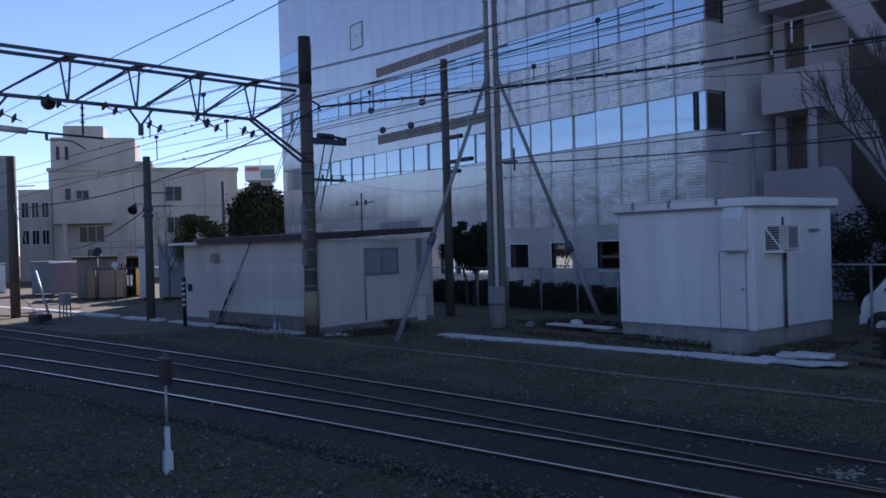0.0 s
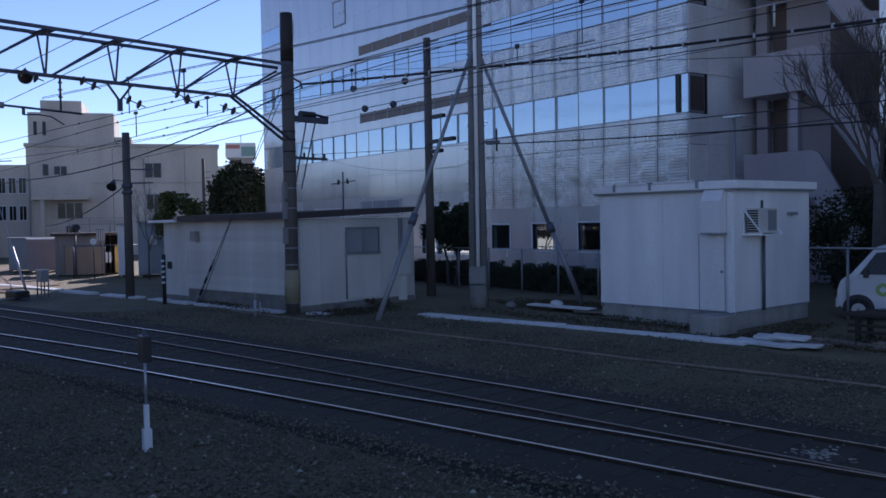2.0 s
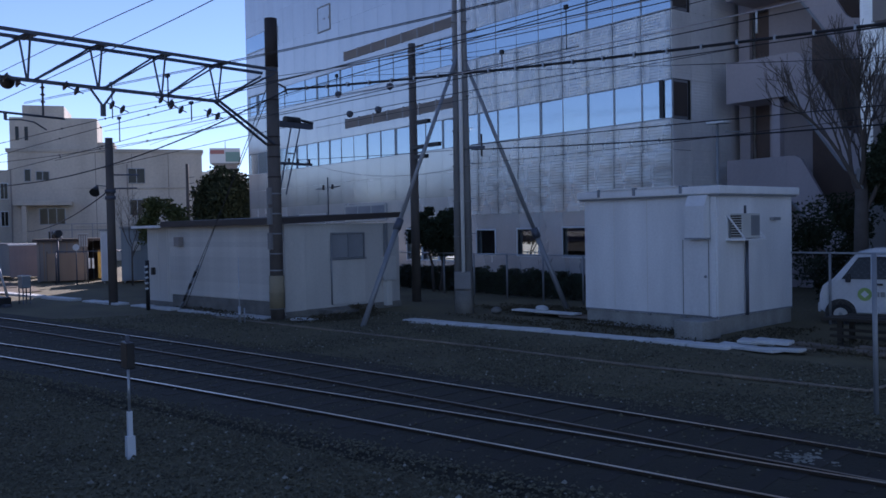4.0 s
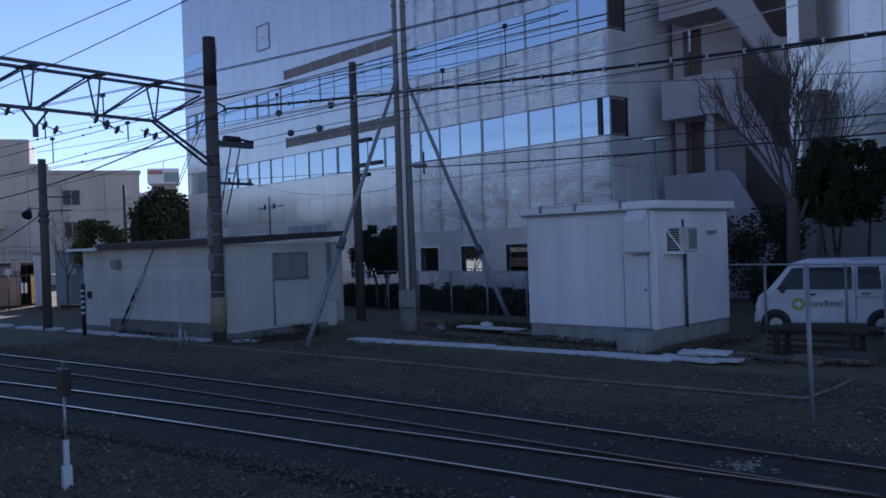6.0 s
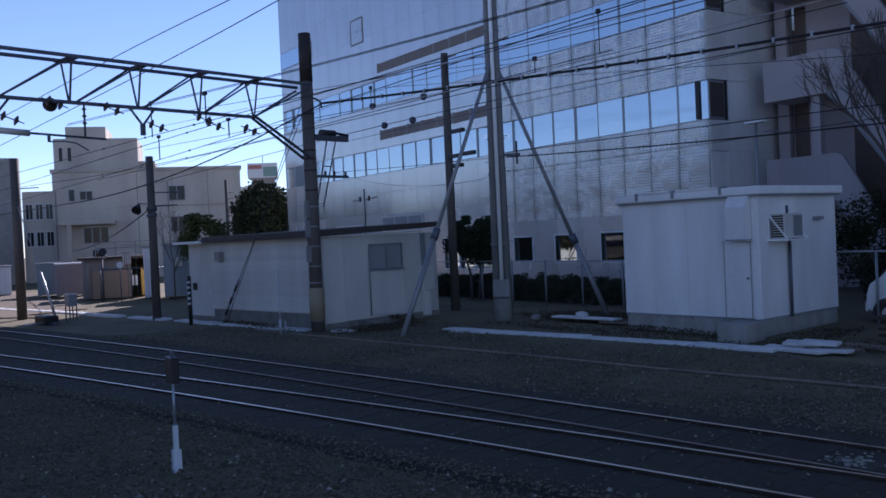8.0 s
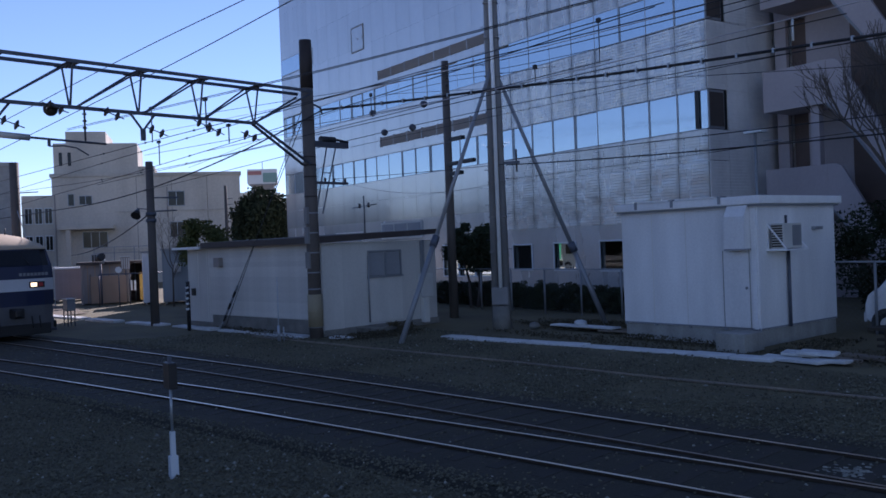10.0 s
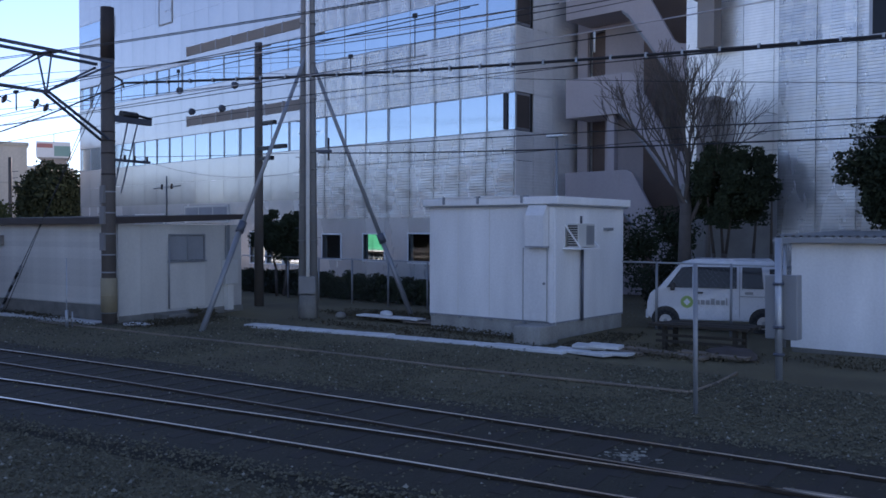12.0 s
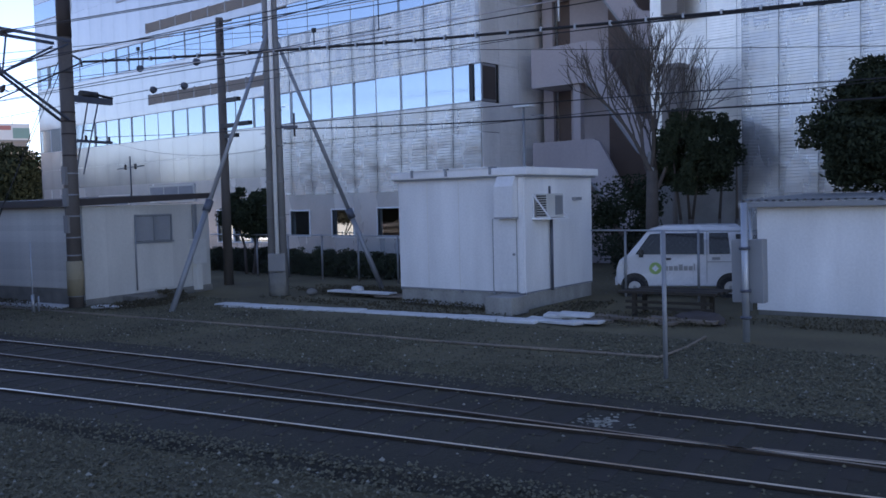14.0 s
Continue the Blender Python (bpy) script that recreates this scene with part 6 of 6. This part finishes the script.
# ---- far side of the yard ----
def far_building():
    b = thing("concrete_office", pose(-83.5, 33.6, 0, 0, 0, -109.5), "weathered beige concrete office block with roof tower", "building")
    # local x runs along the facing wall, local y goes back into the block
    def blk(name, x0, x1, y0, y1, z0, z1, label=""):
        return part_box(name, (x0, x1, y0, y1, z0, z1), M["beige"], b, label, w=0.03)
    blk("wall", 0, 17.6, -14, 0, 0, 10.5, "beige concrete main block")
    blk("parapet", -0.15, 17.75, -14.1, 0.12, 10.5, 10.85)
    blk("wing", 17.61, 20.6, -16, -1.6, 0, 8.9)
    blk("roof_tower", 9.75, 17.5, -9, -1.0, 10.85, 13.9, "stepped roof tower")
    blk("roof_tower", 12.7, 16.4, -8.5, -1.4, 13.9, 15.1)
    blk("roof_tower", 8.2, 9.74, -6, -1.2, 10.85, 11.6)
    blk("canopy", 12.0, 17.0, 0.002, 1.7, 5.4, 5.8, "projecting entrance canopy")
    blk("pier", 15.9, 16.3, 1.2, 1.6, 0, 5.39)
    for x0, x1, z0, z1 in ((5.4, 7.0, 7.5, 9.0), (5.5, 6.9, 4.4, 5.95), (12.7, 15.0, 3.6, 5.2), (14.0, 15.2, 7.8, 8.7), (15.6, 16.2, 7.7, 8.9), (13.3, 14.3, 1.5, 3.0), (2.0, 4.0, 1.4, 2.8)):
        w = part_box("window", (x0, x1, 0.0, 0.1, z0, z1), M["mullion"], b, "dark window in a grey frame")
        n = max(1, round((x1 - x0) / 0.7))
        for i in range(n):
            a = x0 + 0.06 + i * (x1 - x0 - 0.06) / n
            part_box("pane", (a, a + (x1 - x0 - 0.06) / n - 0.06, 0.101, 0.12, z0 + 0.06, z1 - 0.06), M["tint"], w)
    for z0, z1 in ((6.1, 7.7), (3.5, 5.0)):
        for k in range(3):
            x0 = 17.85 + k * 0.9
            w = part_box("window", (x0, x0 + 0.72, -1.59, -1.52, z0, z1), M["sign_w"], b, "row window with pale frame")
            for i in range(2):
                a = x0 + 0.06 + i * 0.32
                part_box("pane", (a, a + 0.27, -1.519, -1.5, z0 + 0.08, z1 - 0.08), M["tint"], w)
    for x in (15.9, 16.7):
        part_box("slot_window", (x, x + 0.3, -0.999, -0.96, 11.7, 13.0), M["tint"], b)
    for x0, x1, z0, z1 in ((6.9, 7.3, 6.4, 9.4), (17.2, 17.5, 0.2, 8.8)):
        part_box("rain_pipe", (x0 + 0.1, x0 + 0.22, 0.002, 0.12, z0, z1), M["louvre"], b)
    for z in (3.3, 7.0):
        part_box("ledge", (0.05, 11.95, 0.002, 0.09, z, z + 0.12), M["beige"], b, "shallow concrete string course")
    for x in (3.2, 6.6, 9.9):
        part_box("wall_joint", (x, x + 0.05, 0.002, 0.012, 0.3, 10.4), M["concrete_dark"], b)
    part_box("air_unit", (5.2, 6.3, 0.1, 0.7, 3.2, 3.9), M["ac"], b)


def block_building(name, x, y, rz, w, d, h, label, floors=3, bays=5, material="beige"):
    b = thing(name, pose(x, y, 0, 0, 0, rz), label, "building")
    part_box("wall", (0, w, 0, d, 0, h), M[material], b, w=0.03)
    part_box("roof", (-0.15, w + 0.15, -0.15, d + 0.15, h, h + 0.35), M[material], b)
    for f in range(floors):
        for i in range(bays):
            x0 = w * (i + 0.25) / bays
            z = h * (f + 0.4) / floors
            q = part_box("window", (x0, x0 + w / bays * 0.5, -0.08, -0.002, z, z + h / floors * 0.4), M["mullion"], b)
            part_box("pane", (x0 + 0.06, x0 + w / bays * 0.5 - 0.06, -0.1, -0.081, z + 0.06, z + h / floors * 0.4 - 0.06), M["tint"], q)
    return b


def sign_tower():
    b = thing("sign_tower", pose(-129.5, 56.0, -0.65, 0, 0, -116), "far rooftop box sign in red, white and green", "sign")
    part_box("tower", (-1.7, 1.7, -1.5, 1.5, 0, 13.7), M["louvre"], b)
    part_box("sign_box", (-2.3, 2.3, -1.9, 1.9, 13.9, 16.2), M["sign_w"], b)
    part_box("sign_base", (-2.0, 2.0, -1.7, 1.7, 13.7, 13.9), M["grey"], b)
    part_box("sign_stripe", (0.1, 2.2, 1.901, 1.93, 15.3, 15.9), M["sign_r"], b, "red stripe")
    part_box("sign_stripe", (-2.31, -0.1, 1.901, 1.93, 14.1, 15.6), M["sign_g"], b, "green panel")
    part_box("sign_stripe", (2.301, 2.33, -1.8, 1.8, 14.1, 15.6), M["sign_g"], b)
    part_rod("aerial", (0, 0, 16.2), (0, 0, 17.6), 0.05, M["steel"], b, seg=6)


def yard_left():
    # brown-roofed shelter with a cream screen, yellow door and lamp
    s = thing("yard_shelter", pose(-51.95, 14.9, 0, 0, 0, -104), "low brown yard shelter with cream screen wall", "shelter")
    part_box("wall", (0, 3.6, -3.0, -2.8, 0, 2.3), M["brown_wall"], s)
    part_box("wall", (0, 0.15, -2.79, 0, 0, 2.3), M["cream"], s)
    part_box("wall", (3.45, 3.6, -2.79, 0, 0, 2.3), M["louvre"], s)
    part_box("roof", (-0.2, 3.8, -3.1, 0.3, 2.3, 2.45), M["roof"], s, "dark flat roof")
    part_box("screen", (1.15, 3.05, 0.7, 0.8, 0.08, 1.62), M["tan"], s, "tan board screen")
    for x in (1.1, 2.05, 3.02):
        part_box("screen_post", (x, x + 0.08, 0.62, 0.69, 0, 1.75), M["timber"], s)
    part_box("door", (0.16, 0.4, -0.05, 0.05, 0.1, 1.75), M["yellow_paint"], s, "bright yellow door")
    part_box("hanging_tag", (0.6, 0.72, 0.02, 0.06, 0.7, 1.3), M["sign_w"], s)
    part_box("hanging_tag", (0.8, 0.92, 0.02, 0.06, 0.7, 1.3), M["sign_w"], s)
    part_box("front_wall", (0.95, 3.44, -0.1, -0.02, 0.05, 2.28), M["louvre"], s, "taupe boarded front wall")
    for k in range(6):
        part_box("wall_batten", (1.2 + 0.4 * k, 1.25 + 0.4 * k, -0.018, 0.0, 0.05, 2.25), M["tan"], s)
    pr = thing("pipe_rail", pose(-50.0, 11.75, 0), "thin horizontal pipe rail on posts before the shelter", "railing")
    part_rod("rail", (0, 0, 1.76), (0, 4.65, 1.7), 0.035, M["steel"], pr)
    for y in (0.0, 1.65, 4.6):
        part_rod("post", (0, y, -0.05), (0, y, 1.76), 0.035, M["steel"], pr)
    f = thing("yard_mirror", pose(-48.4, 12.4, 0), "small round white mirror on a thin post", "mirror")
    part_rod("post", (0, 0, -0.1), (0, 0, 2.1), 0.03, M["steel"], f)
    part_rod("disc", (0.05, -0.02, 2.0), (0.09, -0.03, 2.0), 0.17, M["sign_w"], f, seg=20)
    f = thing("signal_lamp", pose(-51.4, 12.2, 0), "black hooded signal lamp on a post", "signal")
    part_rod("post", (0, 0, -0.1), (0, 0, 2.4), 0.05, M["steel"], f)
    part_rod("hood", (-0.1, 0, 2.7), (0.35, 0, 2.75), 0.24, M["black"], f, r1=0.2, seg=16)
    part_rod("neck", (0.05, 0.1, 2.35), (0.1, 0.15, 2.6), 0.09, M["galv"], f)
    f = thing("vent_stack", pose(-51.55, 13.6, 0, 0, 0, -14), "slatted grey-green vent box on a post", "vent")
    part_rod("post", (0, 0, -0.05), (0, 0, 1.95), 0.04, M["steel"], f)
    part_box("stack", (-0.14, 0.14, -0.24, 0.24, 1.95, 2.68), M["louvre"], f, w=0.01)
    for k in range(4):
        part_box("slat", (0.141, 0.16, -0.2 + 0.12 * k, -0.15 + 0.12 * k, 2.0, 2.62), M["ac"], f)
    part_box("cap", (-0.18, 0.2, -0.29, 0.29, 2.68, 2.74), M["ac"], f)
    # pipe railing behind the shelter
    pr = thing("roof_railing", pose(-53.7, 12.4, 0), "thin grey pipe railing behind the shelter", "railing")
    for z in (2.95, 3.3):
        part_rod("rail", (0, 0, z), (0.68, 3.3, z), 0.025, M["grey"], pr, seg=6)
    for k in range(4):
        part_rod("post", (0.2267 * k, 1.1 * k, 0.0), (0.2267 * k, 1.1 * k, 3.3), 0.03, M["grey"], pr, seg=6)
    # containers and box sheds
    for x, y, rz, w, d, h, m, label in ((-48.46, 13.68, 74, 0.7, 2.2, 2.85, "white", "white steel storage container"), (-47.6, 14.5, 72, 1.35, 2.2, 2.95, "blue_box", "pale blue-grey storage container"),
                                       (-60.3, 10.3, 80, 1.35, 2.0, 2.1, "blue_box", "pale blue storage box"), (-58.0, 11.0, 80, 1.7, 2.0, 2.05, "pink", "low shed with faded pink shutter"), (-66, 7.6, 82, 2.0, 2.5, 2.0, "white", "small white painted yard shed")):
        c = thing("storage_container", pose(x, y, 0, 0, 0, rz) @ pose(w, 0, 0, 0, 0, 180), label, "container")
        part_box("body", (0, w, -d, 0, 0.12, h), M[m], c, w=0.02)
        part_box("roof", (-0.08, w + 0.08, -d - 0.05, 0.12, h, h + 0.1), M["sign_w"] if m == "pink" else M["grey"], c)
        for sx in (0.1, w - 0.2):
            part_box("foot", (sx, sx + 0.1, -d + 0.1, -0.1, 0, 0.12), M["concrete"], c)
        part_box("door", (w * 0.45, w * 0.92, 0.002, 0.03, 0.2, h - 0.2), M[m], c)
        for k in range(max(2, int(w / 0.28))):
            part_box("rib", (0.08 + 0.28 * k, 0.12 + 0.28 * k, 0.031, 0.045, 0.22, h - 0.12), M[m], c)
        if h > 2.9:
            part_box("switch_box", (0.35, 0.75, 0.046, 0.2, 1.75, 2.25), M["ac"], c, "pale wall switch box", w=0.01)
    e = thing("fire_bucket_stand", pose(-54.6, 12.0, 0), "red fire extinguisher box", "extinguisher")
    part_box("box", (-0.15, 0.15, -0.15, 0.15, 0.0, 0.95), M["red"], e, w=0.02)
    # cabinet on legs and point machine
    c = thing("signal_cabinet", pose(-37.2, 7.55, 0, 0, 0, 12), "pale grey signal cabinet on thin steel legs", "cabinet")
    part_box("box", (-0.21, 0.21, -0.17, 0.17, 0.62, 1.08), M["grey"], c, w=0.02)
    part_box("lid", (-0.23, 0.23, -0.19, 0.19, 1.08, 1.12), M["ac"], c)
    for x in (-0.18, 0.18):
        for y in (-0.14, 0.14):
            part_rod("leg", (x, y, -0.05), (x, y, 0.64), 0.025, M["steel"], c, seg=6)
    m = thing("point_machine", pose(-36.7, 6.55, 0, 0, 0, 12), "low dark point machine beside the rail", "point machine")
    part_box("housing", (-0.55, 0.45, -0.28, 0.28, 0.05, 0.36), M["black"], m, w=0.06)
    part_box("bed", (-0.9, 0.8, -0.12, 0.12, 0.0, 0.1), M["steel"], m)
    part_rod("rod", (0.4, -0.3, 0.1), (0.5, -1.1, 0.1), 0.03, M["galv"], m)


def clutter():
    p = thing("plank_stack", pose(-8.9, 18.6, 0, 0, 0, 8), "stack of weathered planks on a low frame", "planks")
    for x in (-0.8, 0.8):
        for y in (-0.35, 0.35):
            part_box("leg", (x - 0.05, x + 0.05, y - 0.05, y + 0.05, 0, 0.55), M["sleeper"], p)
    for i in range(4):
        part_box("plank", (-1.15 + 0.08 * i, 1.1 + 0.05 * i, -0.5 + i * 0.25, -0.28 + i * 0.25, 0.55 + 0.01 * (i % 2), 0.61 + 0.01 * (i % 2)), M["sleeper"], p)
    for z in (0.18, 0.32):
        part_box("rail", (-1.0, 1.0, -0.42, -0.36, z, z + 0.06), M["sleeper"], p)
    for i, (x, y, l, w, a, z) in enumerate(((-9.2, 17.3, 2.0, 0.3, -4, 0.08), (-8.2, 17.6, 1.5, 0.35, 6, 0.1), (-10.1, 16.95, 1.1, 0.25, -10, 0.06))):
        o = tagged(ob_from("plank", (lambda q: (box(q, -l / 2, l / 2, -w / 2, w / 2, 0, 0.07), bevel(q, 0.01), q)[2])(bmesh.new()), M["timber"]), "weathered plank lying on the soil", "plank", "loose planks")
        o.matrix_world = pose(x, y, z - 0.06, 0, 1.0, a)
    b = thing("tarp_bundle", pose(-7.9, 17.9, 0), "dark bundle of old sheeting on the ground", "bundle")
    bm = bmesh.new()
    bmesh.ops.create_icosphere(bm, subdivisions=4, radius=0.5)
    for v in bm.verts:
        v.co *= 1 + 0.25 * noise.noise(v.co * 3)
        v.co = Vector((v.co.x * 1.2, v.co.y * 0.6, max(0, v.co.z * 0.4 + 0.05)))
    for f in bm.faces:
        f.smooth = True
    part("sheeting", bm, M["roof"], b)
    # boards and a pale bag by the mast
    for i, (x, y, l, a, z) in enumerate(((-18.6, 18.0, 2.4, 5, 0.12), (-18.2, 18.3, 2.0, -3, 0.05), (-17.3, 18.1, 1.2, 12, 0.05))):
        o = tagged(ob_from("board", (lambda q: (box(q, -l / 2, l / 2, -0.2, 0.2, 0, 0.05), bevel(q, 0.008), q)[2])(bmesh.new()), M["timber" if i else "trough"]), "old board lying in the yard", "board", "yard boards")
        o.matrix_world = pose(x, y, z, 0, 0, a)
    bm = bmesh.new()
    bmesh.ops.create_icosphere(bm, subdivisions=3, radius=0.16)
    for v in bm.verts:
        v.co = Vector((v.co.x * 1.4, v.co.y, max(-0.05, v.co.z * 0.7)))
        v.co *= 1 + 0.2 * noise.noise(v.co * 7)
    o = tagged(ob_from("sandbag", bm, M["trough"]), "small pale sandbag on a board", "bag")
    o.matrix_world = pose(-18.75, 18.0, 0.22)
    bm = bmesh.new()
    bmesh.ops.create_icosphere(bm, subdivisions=3, radius=0.17)
    for v in bm.verts:
        v.co *= 1 + 0.3 * noise.noise(v.co * 4)
        v.co.z = max(-0.1, v.co.z * 0.7)
    o = tagged(ob_from("boulder", bm, M["concrete_dark"]), "grey stone beside the mast foot", "stone")
    o.matrix_world = pose(-20.4, 17.6, 0.1)
    # pale lime spill between the rails at the crossing
    bm = bmesh.new()
    rng = np.random.default_rng(9)
    for i in range(90):
        x, y = -5.24 + rng.normal() * 0.17, 9.03 + rng.normal() * 0.13
        r = rng.uniform(0.01, 0.032)
        bmesh.ops.create_icosphere(bm, subdivisions=1, radius=r, matrix=Matrix.Translation((x, y, 0.064)) @ Matrix.Diagonal((1.4, 1, 0.3, 1)))
    tagged(ob_from("lime_spill", bm, M["stone_pale"]), "pale crumbled lime spilled between the rails", "debris", kind="stuff")


def street_behind():
    """What shows through the ground-floor window: railing, shrubs, a passing truck."""
    r = thing("street_railing", pose(0, 0, 0), "white street railing behind the office building", "railing")
    for i in range(16):
        x = -54 + i * 0.8
        part_box("post", (x, x + 0.07, 44.95, 45.05, 0, 0.75), M["sign_w"], r)
    for z in (0.3, 0.62):
        part_box("rail", (-54, -42, 44.97, 45.03, z, z + 0.09), M["sign_w"], r)
    evergreen(-58, 54, 2.6, (2.6, 1.5, 1.6), 4000, 21, "brown-leaved street tree behind the building", 2, 0.2, "weed", name="street_tree")
    bm = bmesh.new()
    box(bm, -110, -10, 44.0, 52.0, -0.2, 0.09)
    setting("road", bm, M["concrete"], "pale sunlit street behind the building")
    t = thing("delivery_truck", pose(-72.8, 47.0, 0), "truck with a green tarpaulin side passing on the street behind", "truck")
    bm = bmesh.new()
    box(bm, -8.3, -1.75, -1.17, -1.14, 1.1, 3.0)
    part("tarp_side", bm, M["green_truck"], t, "bright green tarpaulin side sheet")
    part_box("load_bed", (-8.3, -1.75, -1.13, 1.15, 0.86, 1.0), M["timber"], t)
    for x in (-8.3, -6.1, -3.9, -1.8):
        part_box("hoop_post", (x, x + 0.06, -1.13, -1.07, 1.0, 3.0), M["sign_w"], t)
    bm = bmesh.new()
    prism(bm, [(-1.7, 0.5), (0, 0.5), (0, 1.4), (-0.35, 2.5), (-1.7, 2.5)], -1.05, 1.05)
    part("cab", bm, M["van"], t, "white cab")
    part_box("cab_window", (-1.3, -0.5, -1.07, -1.051, 1.5, 2.2), M["tint"], t)
    part_box("chassis", (-8.2, -0.1, -0.5, 0.5, 0.55, 0.85), M["black"], t)
    for x in (-1.1, -6.6):
        for s in (-1, 1):
            wheel(t, x, s * 0.95, 0.45, 0.25)
    return t


vegetation()
van()
LOCO = locomotive()
far_building()
block_building("grey_block", -101, 15.2, 262, 5, 10, 11.7, "plain grey concrete block beyond the yard", 3, 2, "concrete")
block_building("low_annex", -72, 6.5, 262, 9, 6, 3.2, "low brown annex beyond the tracks", 1, 4, "louvre")
block_building("distant_flats", -170, 78, 236, 26, 12, 14.0, "distant pale apartment block", 5, 8, "cream")
block_building("distant_flats", -150, 20, 260, 30, 12, 9.0, "distant pale apartment block", 3, 8, "cream")
sign_tower()
yard_left()
clutter()
TRUCK = street_behind()
ballast()


def track_pose(x):
    """The locomotive's pose with its front on the far track at x."""
    y = far_rail(x) - 0.54
    xb = x - 14.0
    yb = far_rail(xb) - 0.54
    return pose(x, y, 0, 0, 0, math.degrees(math.atan2(y - yb, x - xb)))


def motions():
    walk(cam, [(t, pose(*EYE, 90 + p, r, y)) for t, y, p, r in WALK], EXPOSURES)
    walk(LOCO, [(t, track_pose(-32.08 + 2.67 * (t - 9.8))) for t in (0.0, 2.0, 4.0, 6.0, 8.0, 9.8, 10.4, 11.0, 12.0, 13.0, 14.0)])
    walk(TRUCK, [(t, pose(-48.6 + 2.3 * (t - 9.7), 47.0, 0.09)) for t in (0.0, 7.0, 14.0)])


motions()
